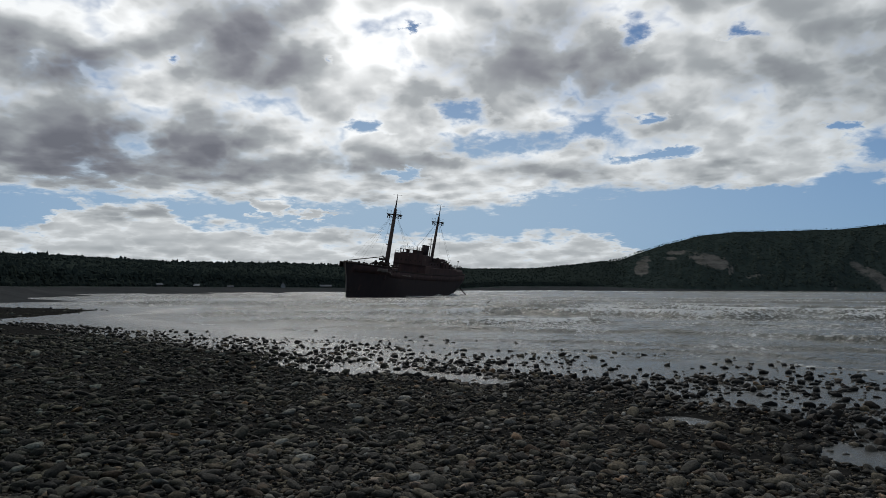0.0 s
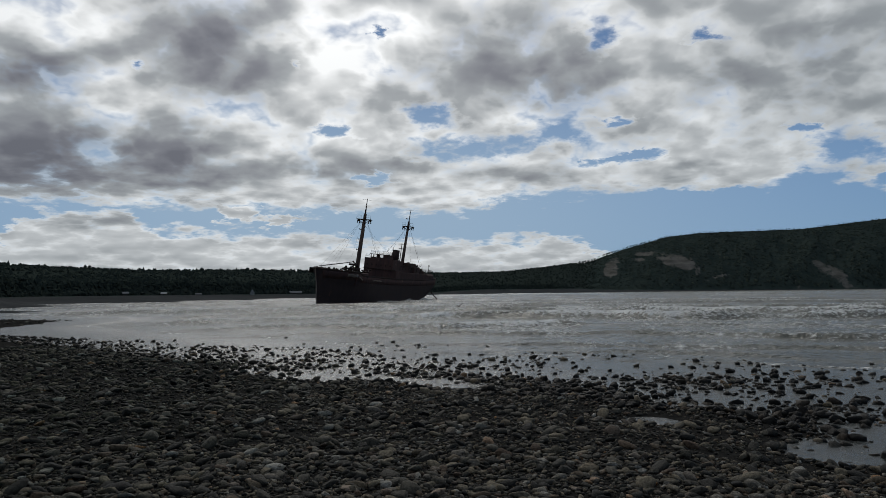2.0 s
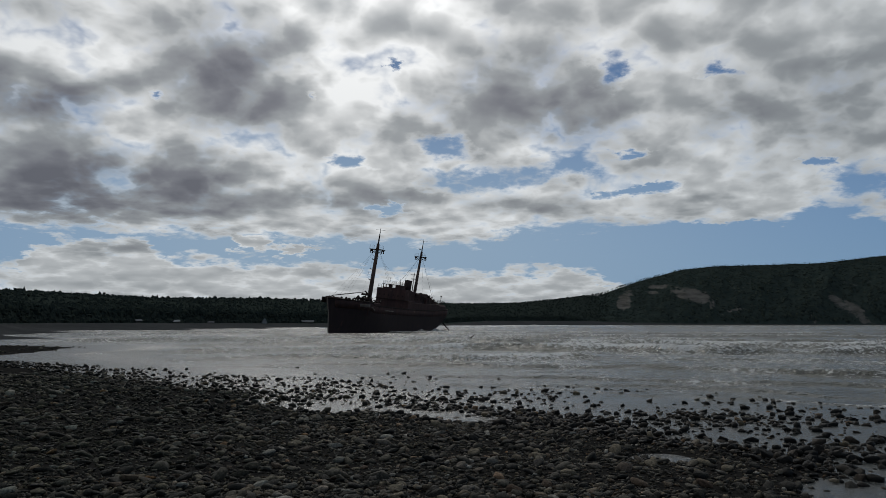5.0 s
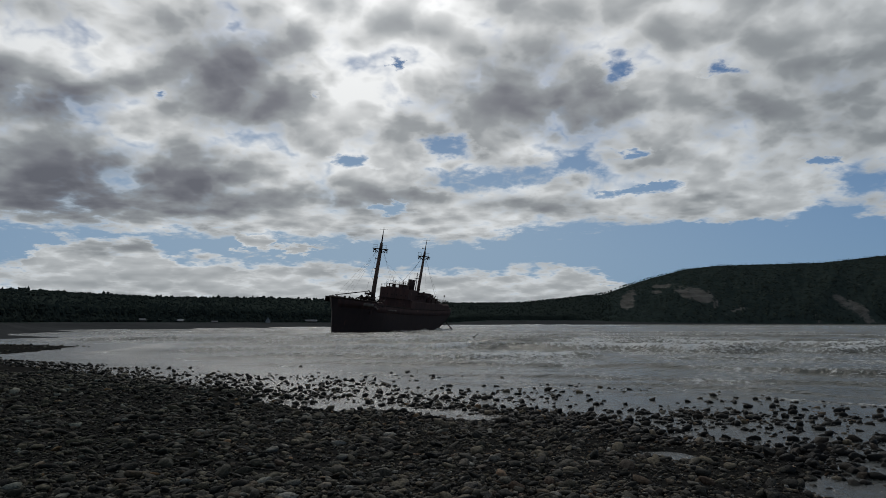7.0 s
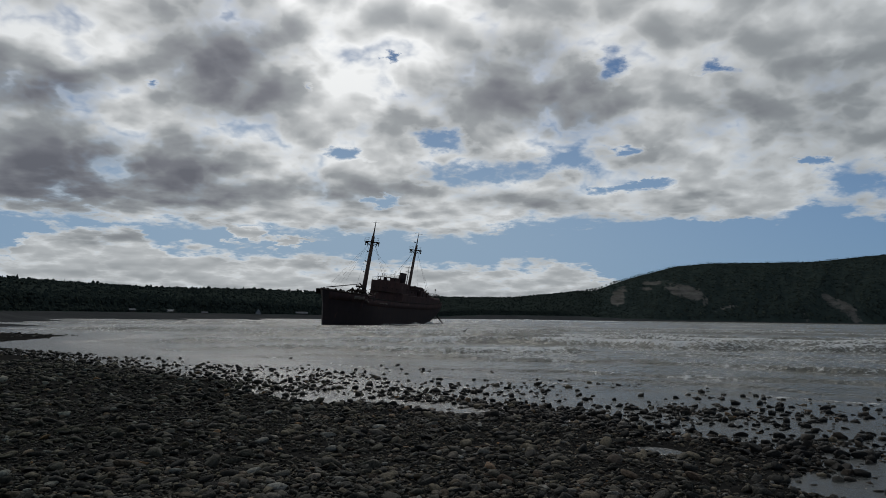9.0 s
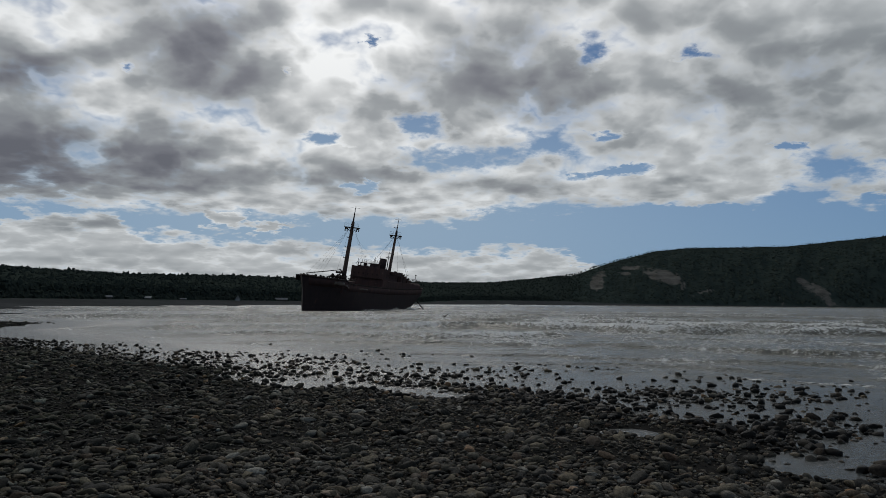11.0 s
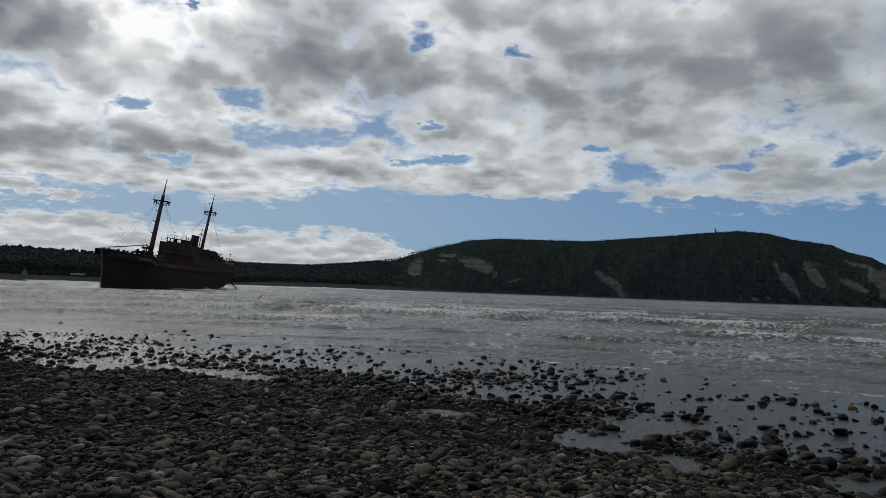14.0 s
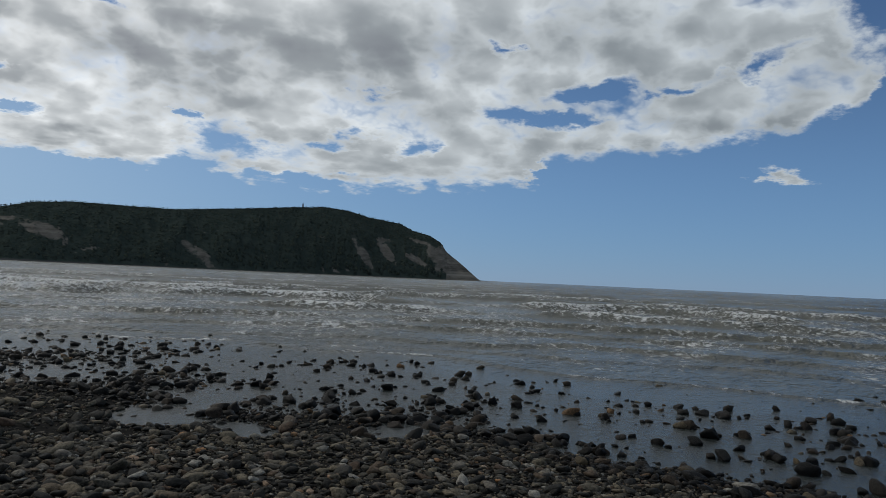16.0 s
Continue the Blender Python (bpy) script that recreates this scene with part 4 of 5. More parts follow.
def wire(a, b, r=0.016, sag=0.0):
    a, b = Vector(a), Vector(b)
    bm = bmesh.new()
    n = 6 if sag else 1
    pts = [a.lerp(b, i / n) + Vector((0, 0, -sag * 4 * (i / n) * (1 - i / n))) for i in range(n + 1)]
    turn = (b - a).to_track_quat("Z", "Y").to_matrix()
    loops = [[bm.verts.new(p + turn @ Vector((r * math.cos(k * math.pi / 2), r * math.sin(k * math.pi / 2), 0))) for k in range(4)] for p in pts]
    for one, two in zip(loops, loops[1:]):
        for k in range(4):
            bm.faces.new((one[k], one[(k + 1) % 4], two[(k + 1) % 4], two[k]))
    bm.faces.new(loops[0][::-1])
    bm.faces.new(loops[-1])
    return part("stay_wire", bm, IRON, SHIP)


def winch(s, y, z, size=1.0):
    bm = bmesh.new()
    box(bm, s - 0.8 * size, s + 0.8 * size, y - 0.9 * size, y + 0.9 * size, z, z + 0.25, 0.04)
    for w in (-0.75, 0.75):
        rod(bm, (s, y + w * size - 0.09, z + 0.85 * size), (s, y + w * size + 0.09, z + 0.85 * size), 0.75 * size, sides=14)
    rod(bm, (s, y - 1.35 * size, z + 0.85 * size), (s, y + 1.35 * size, z + 0.85 * size), 0.28 * size, sides=10)
    box(bm, s + 0.4 * size, s + 1.1 * size, y - 0.4 * size, y + 0.4 * size, z + 0.2, z + 1.1 * size, 0.05)
    return part("winch", bm, IRON, SHIP)


def ship_upperworks():
    # forward hatches and gear
    for s0, s1 in ((16.2, 22.5), (29.0, 37.5)):
        bm = bmesh.new()
        box(bm, s0, s1, -2.7, 2.7, 5.0, 6.25, 0.06)
        for x in np.arange(s0 + 0.8, s1, 1.3):
            box(bm, x - 0.05, x + 0.05, -2.78, 2.78, 5.05, 6.1)
        part("hatch_coaming", bm, RUST, SHIP)
    winch(12.0, -1.5, 6.5, 0.75)
    winch(22.9, -2.3, 6.3, 0.8)
    winch(24.2, 2.2, 5.2, 0.85)
    winch(27.9, -2.0, 6.2, 0.9)
    winch(28.0, 1.9, 5.5, 0.8)
    bm = bmesh.new()          # windlass and broken plating on the forecastle
    box(bm, 4.0, 6.6, -1.5, 1.3, 7.0, 7.9, 0.08)
    rod(bm, (5.2, -2.0, 7.9), (5.2, 1.8, 7.9), 0.42, sides=12)
    box(bm, 6.5, 11.5, -3.9, -3.75, 6.7, 8.0)
    part("windlass", bm, IRON, SHIP)
    bm = bmesh.new()          # mast house at the foot of the foremast
    box(bm, 23.6, 27.6, -2.2, 2.2, 5.1, 7.5, 0.08)
    part("mast_house", bm, RUST, SHIP)
    for a, b, r in (((4.6, -0.4, 8.55), (22.9, -0.4, 10.15), 0.12), ((31.5, -2.6, 9.2), (24.6, 0.8, 7.9), 0.15), ((21.5, 0.2, 10.3), (25.2, 0.6, 8.6), 0.22)):
        bm = bmesh.new()
        rod(bm, a, Vector(a).lerp(Vector(b), 0.5), r * 0.75, r, 10)
        rod(bm, Vector(a).lerp(Vector(b), 0.5), b, r, r * 0.75, 10)
        part("derrick_boom", bm, IRON, SHIP, "", True)
    for s0, y0, z0, k in ((17.5, -3.6, 6.9, 0.9), (19.5, -2.6, 6.9, 0.8), (26.5, -3.2, 7.4, 1.0), (22.0, 1.0, 7.6, 0.8), (8.5, -2.4, 7.3, 0.7)):
        winch(s0, y0, z0, k)
    for i in range(26):        # twisted gear at the boom's heel
        bm = bmesh.new()
        p = Vector((random.uniform(17.0, 30.5), random.uniform(-3.8, 1.5), random.uniform(7.0, 8.6)))
        q = p + Vector((random.uniform(-1.3, 1.3), random.uniform(-0.8, 0.8), random.uniform(-0.6, 0.7)))
        rod(bm, p, q, random.uniform(0.07, 0.2), sides=6)
        part("bent_bar", bm, IRON, SHIP)
    bm = bmesh.new()
    box(bm, 21.8, 23.6, -1.0, 0.6, 9.2, 9.75, 0.1)
    rod(bm, (23.0, -0.2, 7.2), (22.8, -0.2, 9.4), 0.16, sides=8)
    part("boom_cradle", bm, IRON, SHIP)

    # the bridge front: a tall bulkhead with the wheelhouse on it
    bm = bmesh.new()
    box(bm, 40.2, 45.5, -5.0, 3.7, 5.0, 11.75, 0.06)
    box(bm, 40.25, 44.5, 3.6, 4.9, 5.0, 8.8, 0.06)
    part("bridge_block", bm, RUST, SHIP)
    bm = bmesh.new()
    box(bm, 40.05, 40.17, -4.4, -0.4, 5.45, 6.15, 0.03)
    part("pale_ledge", bm, RUST_PALE, SHIP, "pale flaking paint")
    bm = bmesh.new()
    box(bm, 39.7, 40.17, -5.1, 4.7, 8.75, 8.9, 0.02)
    part("deck_edge", bm, IRON, SHIP)
    for y in (-4.0, -2.6, -1.2, 0.2, 1.6, 3.0):
        bm = bmesh.new()
        rod(bm, (40.1, y, 9.9), (40.19, y, 9.9), 0.24, sides=14)
        part("porthole", bm, IRON, SHIP)
    bm = bmesh.new()
    box(bm, 41.0, 45.2, -3.6, 1.6, 11.75, 12.05)
    box(bm, 40.8, 45.4, -3.8, 1.8, 12.78, 12.95, 0.04)
    for y in (-3.5, -2.7, -1.5, -0.9, 0.3, 1.5):
        box(bm, 41.0, 41.15, y - 0.12, y + 0.12, 12.0, 12.8)
    box(bm, 41.0, 41.12, 0.4, 1.5, 12.0, 12.8)
    box(bm, 45.0, 45.15, 0.1, 1.5, 12.0, 12.8)
    box(bm, 45.0, 45.15, -3.5, -2.7, 12.0, 12.8)
    box(bm, 41.0, 45.0, 1.45, 1.6, 12.0, 12.8)
    part("wheelhouse", bm, RUST, SHIP, "gutted wheelhouse with empty window openings")
    railing([(41.0, -3.6, 12.95), (41.0, 1.6, 12.95), (45.2, 1.6, 12.95)], 0.85, 1.3, 3)
    railing([(40.4, -4.8, 11.75), (40.4, -3.8, 11.75)], 0.9, 0.8, 2)
    for s, y, z, h in ((43, -2.5, 12.9, 1.9), (44.5, 1.6, 12.9, 2.4), (45, -0.4, 12.9, 1.4)):
        bm = bmesh.new()
        rod(bm, (s, y, z), (s + 0.1, y, z + h), 0.035, sides=5)
        part("whip_aerial", bm, IRON, SHIP)

    # casing, funnel and the long after house
    bm = bmesh.new()
    box(bm, 45.5, 68.0, -4.4, 4.5, 5.2, 8.4, 0.08)
    box(bm, 45.5, 58.0, -4.3, 2.9, 8.4, 10.3, 0.08)
    part("after_house", bm, RUST, SHIP)
    bm = bmesh.new()
    box(bm, 45.6, 59.0, -4.6, 3.3, 10.25, 10.38, 0.03)
    part("boat_deck", bm, IRON, SHIP)
    bm = bmesh.new()
    box(bm, 45.5, 53.5, -2.3, 1.6, 10.3, 11.6, 0.08)
    part("engine_casing", bm, RUST, SHIP)
    bm = bmesh.new()          # tiers stepping down towards the stern
    box(bm, 53.5, 60.5, -4.2, 3.2, 10.3, 11.2, 0.08)
    box(bm, 58.0, 63.0, -4.2, 3.6, 8.4, 10.2, 0.08)
    box(bm, 63.0, 67.0, -3.8, 3.8, 8.4, 9.2, 0.08)
    part("after_tier", bm, RUST, SHIP)
    for s0, y0, z0 in ((61.2, 2.9, 10.2), (64.6, 3.2, 9.2), (66.3, 2.6, 9.2)):
        winch(s0, y0, z0, 0.5)
    for s in np.arange(47.5, 60, 2.4):
        bm = bmesh.new()
        rod(bm, (s, 2.84, 9.4), (s, 2.99, 9.4), 0.26, sides=14)
        part("porthole", bm, IRON, SHIP)
    bm = bmesh.new()
    rod(bm, (50.2, 0.1, 11.5), (50.7, 0.1, 14.6), 1.12, 1.02, 20)
    fun = part("funnel", bm, HULL, SHIP, "stubby black funnel", True)
    bm = bmesh.new()
    rod(bm, (50.68, 0.1, 14.45), (50.7, 0.1, 14.62), 1.12, 1.12, 20)
    part("rim", bm, IRON, fun)
    bm = bmesh.new()
    rod(bm, (53.0, 0.6, 11.5), (53.4, 0.6, 17.0), 0.14, 0.07, 8)
    rod(bm, (53.35, -0.5, 16.6), (53.4, 1.9, 16.6), 0.05, sides=5)
    box(bm, 53.0, 53.5, -0.1, 1.3, 15.2, 15.35, 0.02)
    part("signal_mast", bm, IRON, SHIP)
    bm = bmesh.new()
    rod(bm, (48.6, -1.6, 11.9), (48.6, -1.6, 14.9), 0.05, sides=6)
    part("vent_pipe", bm, IRON, SHIP)
    for s, y in ((56.5, 2.3), (57.6, -2.0), (55.0, 2.6)):
        bm = bmesh.new()
        rod(bm, (s, y, 10.3), (s, y, 11.1), 0.22, sides=10)
        rod(bm, (s, y, 11.0), (s - 0.3, y, 11.3), 0.22, 0.32, 10)
        part("ventilator", bm, IRON, SHIP)
    for s in (54.5, 59.0):        # davits over the port side
        bm = bmesh.new()
        rod(bm, (s, 3.9, 8.3), (s + 0.2, 3.9, 9.8), 0.12, sides=7)
        rod(bm, (s + 0.2, 3.9, 9.8), (s + 1.9, 4.5, 10.7), 0.11, sides=7)
        part("davit", bm, IRON, SHIP)
    railing([(50.0, 3.2, 10.38), (59.0, 3.2, 10.38)], 0.9, 1.6, 3)
    railing([(61.5, 4.4, 8.4), (67.9, 4.4, 8.4)], 1.05, 1.6, 3)
    # raised poop and its rail
    bm = bmesh.new()
    box(bm, 67.5, 76.5, -3.7, 3.9, 6.0, 8.4, 0.5)
    part("poop_house", bm, RUST, SHIP)
    railing([(67.8, 3.8, 8.4), (73.5, 3.8, 8.4), (76.0, 2.4, 8.4), (76.4, -2.0, 8.4), (71.0, -3.6, 8.4)], 1.25, 1.3, 3)
    bm = bmesh.new()
    rod(bm, (74.0, 2.6, 8.4), (74.1, 2.6, 11.0), 0.06, sides=6)
    box(bm, 73.85, 74.3, 2.4, 2.8, 10.8, 11.2, 0.04)
    part("stern_lamp", bm, IRON, SHIP)
    bm = bmesh.new()
    rod(bm, (77.0, 3.2, 2.6), (80.5, 5.6, -0.7), 0.22, 0.17, 8)
    part("rudder_bar", bm, IRON, SHIP)
    bm = bmesh.new()
    rod(bm, (75.5, 3.4, 0.0), (77.0, 4.6, 0.7), 0.12, 0.08, 6)
    part("torn_frame", bm, IRON, SHIP)

    f = mast(24.5, 5.5, 21.4, 26.9, "foremast", 0.105, 1.25, (13.4, 16.2, 18.8))
    a = mast(56.4, 8.5, 22.2, 27.5, "mainmast", 0.155, 1.0, (24.6,))
    for s, y in ((9.0, -1.2), (12.5, -4.6), (14.5, 4.8), (18.0, -5.1), (20.5, -5.1), (30.0, -5.1), (32.5, 5.2), (30.0, 5.2), (34.5, 5.2)):
        wire((f(21.4), 0.6 * math.copysign(1, y), 21.3), (s, y, float(sheer(s))))
    wire((f(20.0), 0.2, 20.0), (44.5, 0.8, 13.0))
    wire((a(21.4), -0.5, 21.8), (45.2, -0.5, 13.9), 0.045, 0.25)
    for s, y in ((60.0, 4.6), (62.5, 4.6), (64.5, 4.6), (62.0, -4.5), (52.5, -4.3), (52.5, 4.4)):
        wire((a(22.0), 0.5 * math.copysign(1, y), 22.0), (s, y, 10.4 if s < 61 else 8.4))


ship_hull()
ship_upperworks()

# ---------------------------------------------------------------- woods
def crown_shapes():
    """Low clumps of leaves with a ragged outline."""
    out = []
    for s in range(10):
        vs, fs = stone_shape(1, s + 30)
        bump = 1 + 1.1 * (np.array([hash2(np.array([i]), np.array([s]), 3)[0] for i in range(len(vs))]) - 0.5)
        out.append((vs * bump[:, None], fs))
    return out


CROWNS = crown_shapes()


def clumps(x, y, z, half, name, label, mat, category="trees", slope=None, soft=False):
    n = len(x)
    kinds = rng.integers(0, len(CROWNS), n)
    turn = rng.uniform(0, 2 * np.pi, n)
    verts, faces, start = [], [], 0
    for k, (vs, fs) in enumerate(CROWNS):
        pick = np.where(kinds == k)[0]
        p = vs[None] * half[pick][:, None]
        cs, sn = np.cos(turn[pick])[:, None], np.sin(turn[pick])[:, None]
        q = np.stack([p[..., 0] * cs - p[..., 1] * sn + x[pick][:, None], p[..., 0] * sn + p[..., 1] * cs + y[pick][:, None], p[..., 2] + z[pick][:, None]], -1)
        if slope is not None:        # crowns follow the fall of the hill
            q[..., 2] += slope[0][pick][:, None] * (q[..., 0] - x[pick][:, None]) + slope[1][pick][:, None] * (q[..., 1] - y[pick][:, None])
        verts.append(q.reshape(-1, 3))
        faces.append((fs[None] + (start + np.arange(len(pick)) * len(vs))[:, None, None]).reshape(-1, 3))
        start += len(pick) * len(vs)
    ob = new(name, fast_mesh(name, np.concatenate(verts), np.concatenate(faces), [mat], smooth=soft))
    return tagged(ob, label, category, kind="stuff")


def canopy(x, y):
    """The height of the treetops over the low woods."""
    b, r = np.degrees(np.arctan2(x, y)), np.hypot(x, y)
    bank = np.interp(b, (-31, -8, 8, 15, 25), (52, 60, 50, 22, 8))
    edge = smooth01((r - bay_foot(b) - bank) / 9)
    h = tree_height(b) * edge * (0.58 + 0.30 * fbm(x * 0.22, y * 0.22, 33, 4)) * np.interp(b, (12, 13.5), (1, 0))
    return land_height(x, y)[0] + h - 0.35


def woods():
    # the slopes
    n = 34000
    b = np.where(rng.uniform(0, 1, n) < 0.58, rng.uniform(-36, 14, n), rng.uniform(14, 49.5, n))
    f, run = bay_foot(b), ridge_run(b)
    bank = np.interp(b, (-31, -8, 8, 15, 25), (52, 60, 50, 22, 8))
    r = f + bank + np.where((b < 12) & (rng.uniform(0, 1, n) < 0.42), rng.uniform(0, 16, n), (run - bank) * rng.uniform(0, 1.03, n))
    x, y = np.sin(np.radians(b)) * r, np.cos(np.radians(b)) * r
    z = land_height(x, y)[0]
    e = np.degrees(np.arctan2(z - EYE, r))
    ok = scar_at(b, e) < rng.uniform(0.05, 0.75, n)
    x, y, z, b = x[ok], y[ok], z[ok], b[ok]
    w = np.interp(b, (-36, 0, 12, 20), (0.55, 0.72, 1.2, 1.8)) * rng.uniform(0.4, 1.6, len(x)) ** 1.3
    tall = np.interp(b, (-36, 10, 20), (1.0, 1.0, 0.2)) * w * rng.uniform(0.8, 1.2, len(x))
    fall = [(land_height(x + dx, y + dy)[0] - land_height(x - dx, y - dy)[0]) / 6 for dx, dy in ((3, 0), (0, 3))]
    fall = [np.clip(g, -1.2, 1.2) for g in fall]
    top, half = np.maximum(canopy(x, y), z + np.where(b > 14, -0.2, 0.3) * tall), np.stack([w, w, tall], -1)
    far = b + rng.uniform(-5, 5, len(b)) > 18
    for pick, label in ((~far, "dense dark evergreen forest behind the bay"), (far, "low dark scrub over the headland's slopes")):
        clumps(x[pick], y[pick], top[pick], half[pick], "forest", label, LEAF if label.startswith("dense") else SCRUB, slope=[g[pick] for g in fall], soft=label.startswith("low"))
    # the closed canopy of the low woods
    bb = np.arange(-37, 13.6, 0.14)
    cb, ct = np.meshgrid(np.radians(bb), np.linspace(0, 1.03, 60))
    foot, run = bay_foot(np.degrees(cb)), ridge_run(np.degrees(cb))
    bank = np.interp(np.degrees(cb), (-31, -8, 8, 15, 25), (52, 60, 50, 22, 8))
    cr = foot + bank + (run - bank) * ct
    cx, cy = (np.sin(cb) * cr).ravel(), (np.cos(cb) * cr).ravel()
    m = len(bb)
    i = np.arange(59)[:, None] * m + np.arange(m - 1)[None, :]
    quads = np.stack([i, i + 1, i + m + 1, i + m], -1).reshape(-1, 4)[:, ::-1]
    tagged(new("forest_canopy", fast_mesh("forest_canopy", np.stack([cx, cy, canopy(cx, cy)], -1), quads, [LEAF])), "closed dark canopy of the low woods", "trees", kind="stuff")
    # the skyline: single trees with trunks and broken crowns
    n = 1400
    b = rng.uniform(-35, 47.5, n)
    r = bay_foot(b) + ridge_run(b) * rng.uniform(0.96, 1.04, n)
    x, y = np.sin(np.radians(b)) * r, np.cos(np.radians(b)) * r
    z = land_height(x, y)[0]
    h = tree_height(b) * (0.80 + 0.24 * rng.uniform(0, 1, n) ** 2) * np.interp(b, (12, 20), (1.0, 0.8))
    m = 5
    k = np.repeat(np.arange(n), m)
    lift = np.tile(np.linspace(0.5, 0.93, m), n) * h[k]
    side = (1.25 - lift / h[k]) * h[k] * 0.42
    ang = rng.uniform(0, 2 * np.pi, n * m)
    cx, cy = x[k] + np.cos(ang) * side * 0.8, y[k] + np.sin(ang) * side * 0.8
    w = h[k] * rng.uniform(0.10, 0.22, n * m)
    clumps(cx, cy, z[k] + lift, np.stack([w, w, w * rng.uniform(0.6, 1.1, n * m)], -1), "skyline_trees", "ragged wind-shaped trees along the ridge", LEAF)
    vs, fs = [], []
    ring = np.array([(math.cos(a), math.sin(a)) for a in np.arange(5) * 2 * np.pi / 5])
    base = np.concatenate([np.c_[ring, np.zeros(5)], np.c_[ring * 0.3, np.ones(5)]])
    quad = np.array([[i, (i + 1) % 5, 5 + (i + 1) % 5, 5 + i] for i in range(5)])
    scale = np.stack([h * 0.022, h * 0.022, h * 0.97], -1)
    pts = base[None] * scale[:, None] + np.stack([x, y, z - 0.3], -1)[:, None]
    faces = (quad[None] + (np.arange(n) * 10)[:, None, None]).reshape(-1, 4)
    trunk_mat = soil("grey_bark", (0.02, 0.018, 0.015), (0.05, 0.045, 0.04), 3.0)
    tagged(new("skyline_trunks", fast_mesh("skyline_trunks", pts.reshape(-1, 3), faces, [trunk_mat])), "thin grey trunks of the trees along the ridge", "trees", kind="stuff")


woods()

# ---------------------------------------------------------------- buildings across the bay
PAINT = soil("white_boards", (0.22, 0.22, 0.215), (0.36, 0.36, 0.35), 2.0, 0.6, 0.01)
TIN = soil("weathered_tin", (0.10, 0.105, 0.11), (0.18, 0.185, 0.19), 1.0, 0.5, 0.01)
BOARD = soil("dark_boards", (0.05, 0.045, 0.04), (0.10, 0.09, 0.08), 2.0, 0.8, 0.01)
PANE, _nt, _b = material("window_glass", 0.08)
_b.inputs["Base Color"].default_value = (0.02, 0.025, 0.03, 1)


def on_land(bearing, r):
    x, y = math.sin(radians(bearing)) * r, math.cos(radians(bearing)) * r
    return x, y, float(land_height(np.array([x]), np.array([y]))[0][0])


def cabin(name, label, bearing, r, length, width, wall_h, roof_h, wall_mat, roof_mat, turn=0.0):
    """A small gabled building: walls, roof, door and windows."""
    root = tagged(new(name), label, "house")
    x, y, z = on_land(bearing, r)
    root.matrix_world = pose(x, y, z - 0.15, 0, 0, -bearing + turn)
    bm = bmesh.new()
    l, w = length / 2, width / 2
    prof = [(-w, 0), (w, 0), (w, wall_h), (0, wall_h + roof_h), (-w, wall_h)]
    a = [bm.verts.new((-l, p, q)) for p, q in prof]
    b = [bm.verts.new((l, p, q)) for p, q in prof]
    bm.faces.new(a)
    bm.faces.new(b[::-1])
    for i in range(5):
        bm.faces.new((a[i], b[i], b[(i + 1) % 5], a[(i + 1) % 5]))
    bmesh.ops.recalc_face_normals(bm, faces=bm.faces)
    part("wall", bm, wall_mat, root)
    for s in (-1, 1):
        bm = bmesh.new()
        slope = math.hypot(w + 0.3, roof_h * (w + 0.3) / w)
        box(bm, -l - 0.3, l + 0.3, -slope / 2, slope / 2, 0, 0.1)
        ang = math.atan2(roof_h, w)
        mid = (0, s * (w + 0.3) / 2, wall_h + roof_h - roof_h * (w + 0.3) / w / 2 + 0.03)
        bmesh.ops.transform(bm, verts=bm.verts, matrix=Matrix.Translation(mid) @ Matrix.Rotation(-s * ang, 4, "X"))
        part("roof", bm, roof_mat, root)
    bm = bmesh.new()
    box(bm, -0.45, 0.45, -w - 0.04, -w + 0.02, 0, min(2.0, wall_h * 0.95))
    part("door", bm, BOARD, root)
    for px in (-l * 0.55, l * 0.55):
        if wall_h > 1.5:
            bm = bmesh.new()
            box(bm, px - 0.5, px + 0.5, -w - 0.03, -w + 0.02, 0.9, min(1.8, wall_h - 0.1))
            part("window", bm, PANE, root)
    return root


cabin("hut", "small white steep-roofed hut at the wood's edge", -12.33, 338, 2.1, 1.9, 0.8, 1.6, PAINT, PAINT, 90)
cabin("shed", "long low shed with a pale tin roof", -9.2, 395, 7.0, 3.4, 0.8, 0.8, BOARD, TIN)
cabin("cabin", "dark timber cabin with a pale tin roof", -21.3, 262, 2.3, 2.0, 0.75, 0.45, BOARD, TIN, 15)
cabin("cabin", "small pale cabin above the beach", -18.6, 275, 1.6, 1.5, 0.6, 0.45, BOARD, PAINT, -10)
cabin("cabin", "low dark cabin beside the trees", -26.8, 236, 2.2, 1.8, 0.7, 0.45, BOARD, BOARD)
cabin("shelter", "low pale shelter by the far beach", -16.2, 298, 1.9, 1.4, 0.4, 0.3, BOARD, TIN)


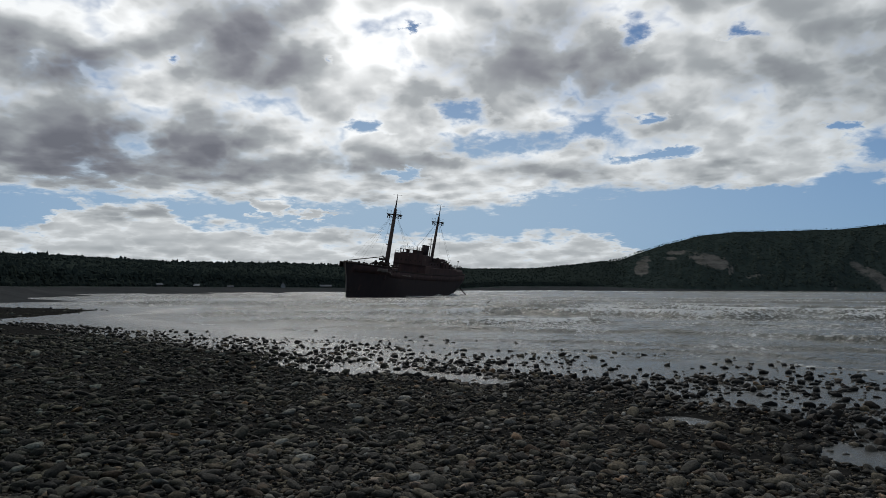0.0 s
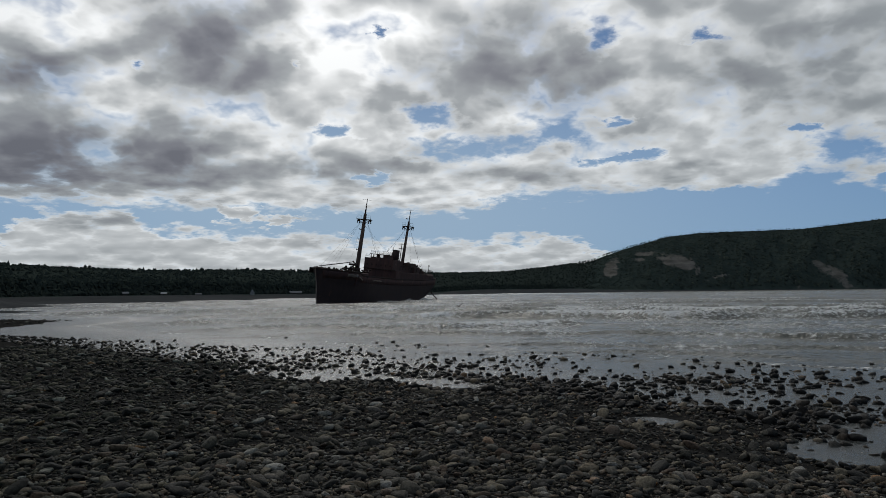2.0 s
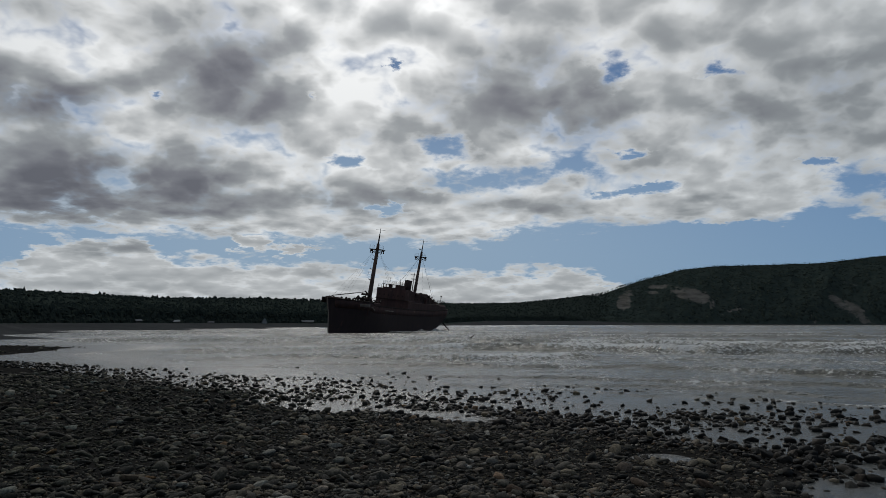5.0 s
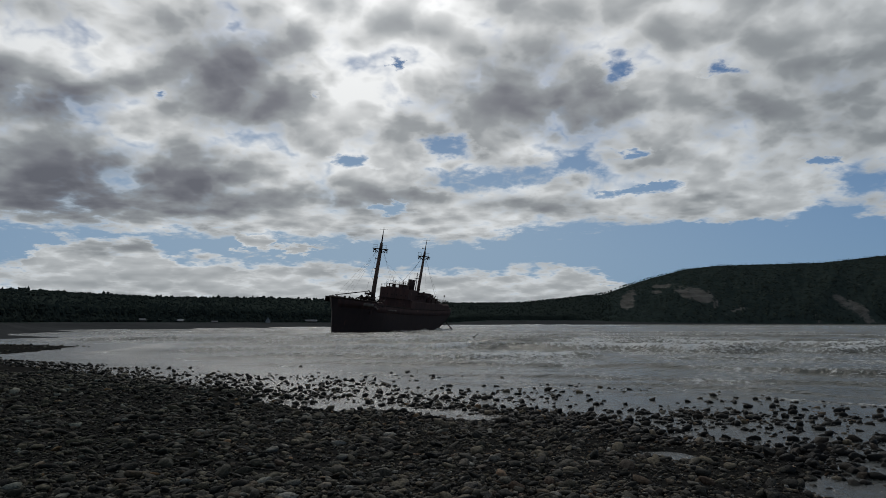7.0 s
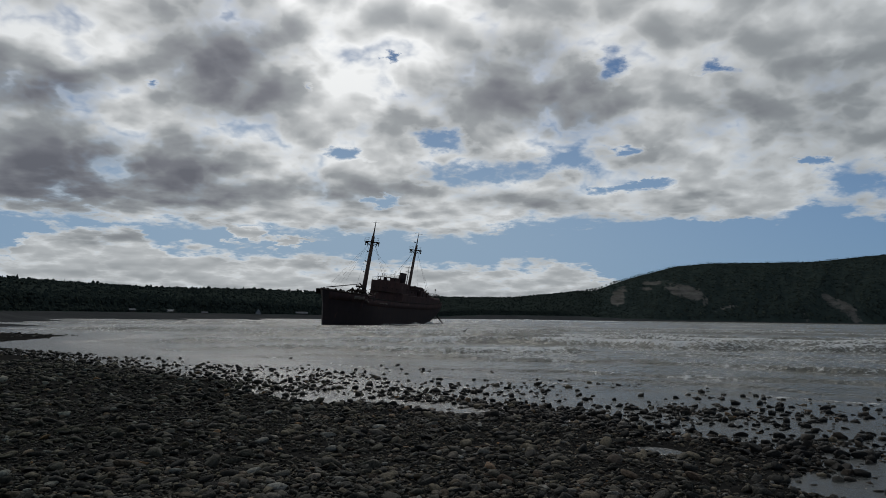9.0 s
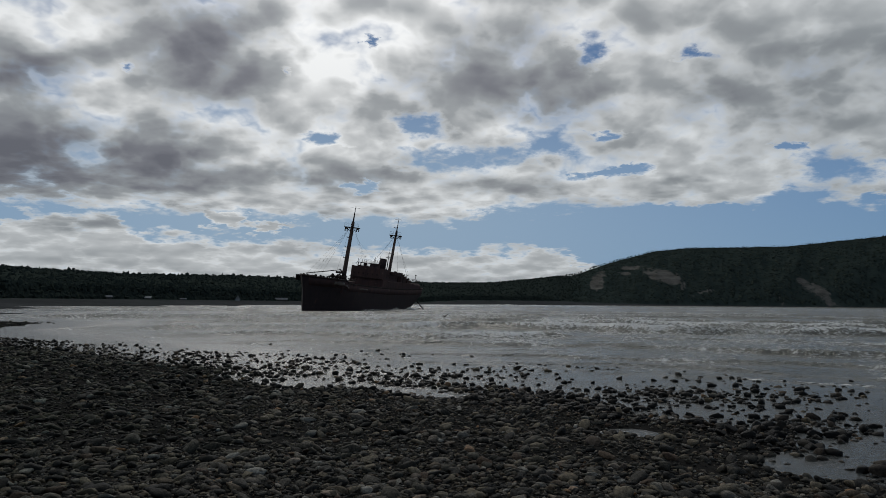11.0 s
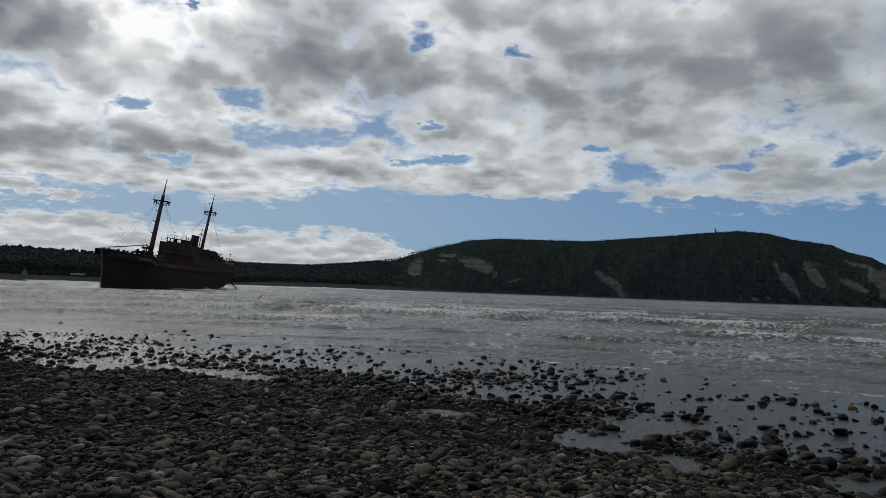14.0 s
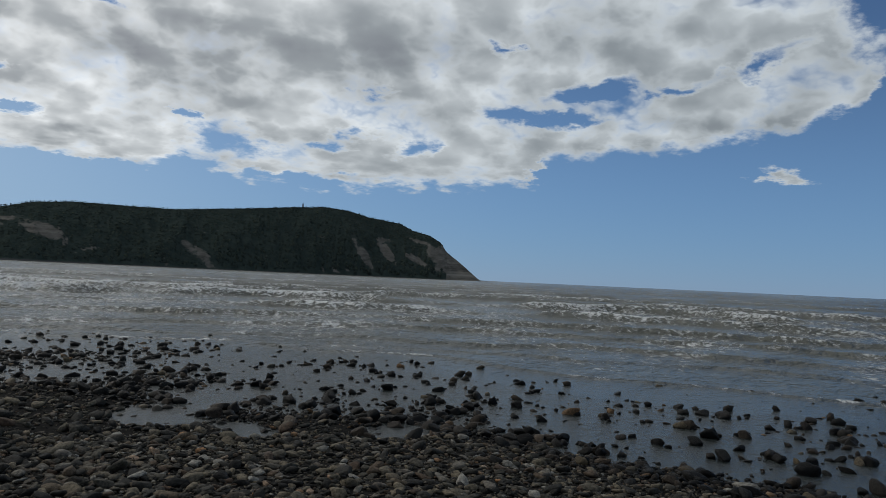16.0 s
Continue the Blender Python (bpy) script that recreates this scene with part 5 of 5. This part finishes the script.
def lighthouse():
    x, y, z = on_land(37.82, float(bay_foot(37.82) + ridge_run(37.82)) + 2)
    root = tagged(new("lighthouse"), "small square stone tower on the headland's crest", "tower")
    root.matrix_world = pose(x, y, z - 0.3, 0, 0, -20) @ Matrix.Scale(0.85, 4)
    bm = bmesh.new()
    bmesh.ops.create_cone(bm, cap_ends=True, segments=8, radius1=2.0, radius2=1.5, depth=8, matrix=Matrix.Translation((0, 0, 4)))
    part("shaft", bm, TIN, root)
    bm = bmesh.new()
    box(bm, -1.9, 1.9, -1.9, 1.9, 7.9, 8.2, 0.05)
    part("gallery", bm, TIN, root)
    bm = bmesh.new()
    bmesh.ops.create_cone(bm, cap_ends=True, segments=8, radius1=0.9, radius2=0.8, depth=1.8, matrix=Matrix.Translation((0, 0, 9.1)))
    part("lantern", bm, PANE, root)
    bm = bmesh.new()
    bmesh.ops.create_cone(bm, cap_ends=True, segments=8, radius1=1.1, radius2=0.1, depth=0.9, matrix=Matrix.Translation((0, 0, 10.4)))
    part("roof", bm, BOARD, root)


lighthouse()


def point_rocks():
    """Fallen rocks awash at the foot of the headland's end."""
    shapes = stone_meshes("rock", SCAR)
    for k, (bearing, r, size) in enumerate(((51.95, 1425, 6.0), (52.1, 1432, 5.0), (52.3, 1436, 4.0), (52.45, 1430, 3.0), (51.7, 1418, 5.0), (52.7, 1438, 2.4))):
        x, y = math.sin(radians(bearing)) * r, math.cos(radians(bearing)) * r
        ob = new("rock", shapes[k])
        ob.matrix_world = Matrix.LocRotScale((x, y, 0.2), Euler((0.2, 0.1, k * 1.3)), Vector((size, size * 0.8, size * 0.5)) / 2)
        tagged(ob, "grey fallen rock awash at the headland's foot", "rock", "rocks off the headland")


point_rocks()

# ---------------------------------------------------------------- a snag standing in the surf


def snag():
    root = tagged(new("driftwood_snag"), "dark waterlogged branch standing out of the surf", "driftwood")
    root.matrix_world = pose(4.9, 78.5, 0.30, 0, 0, 15) @ Matrix.Scale(0.66, 4)
    bark = soil("wet_bark", (0.010, 0.009, 0.008), (0.030, 0.026, 0.022), 3.0, 0.5, 0.02)
    bm = bmesh.new()
    rod(bm, (-0.75, 0, -1.6), (-0.45, 0, 0), 0.13, 0.11, 8)
    rod(bm, (-0.45, 0, 0), (0.1, 0, 0.45), 0.11, 0.09, 8)
    rod(bm, (0.1, 0, 0.45), (0.62, 0.05, 0.86), 0.09, 0.03, 8)
    part("stem", bm, bark, root)
    bm = bmesh.new()
    rod(bm, (-0.1, 0, 0.28), (-0.55, 0.1, 0.5), 0.06, 0.02, 6)
    part("limb", bm, bark, root)


snag()
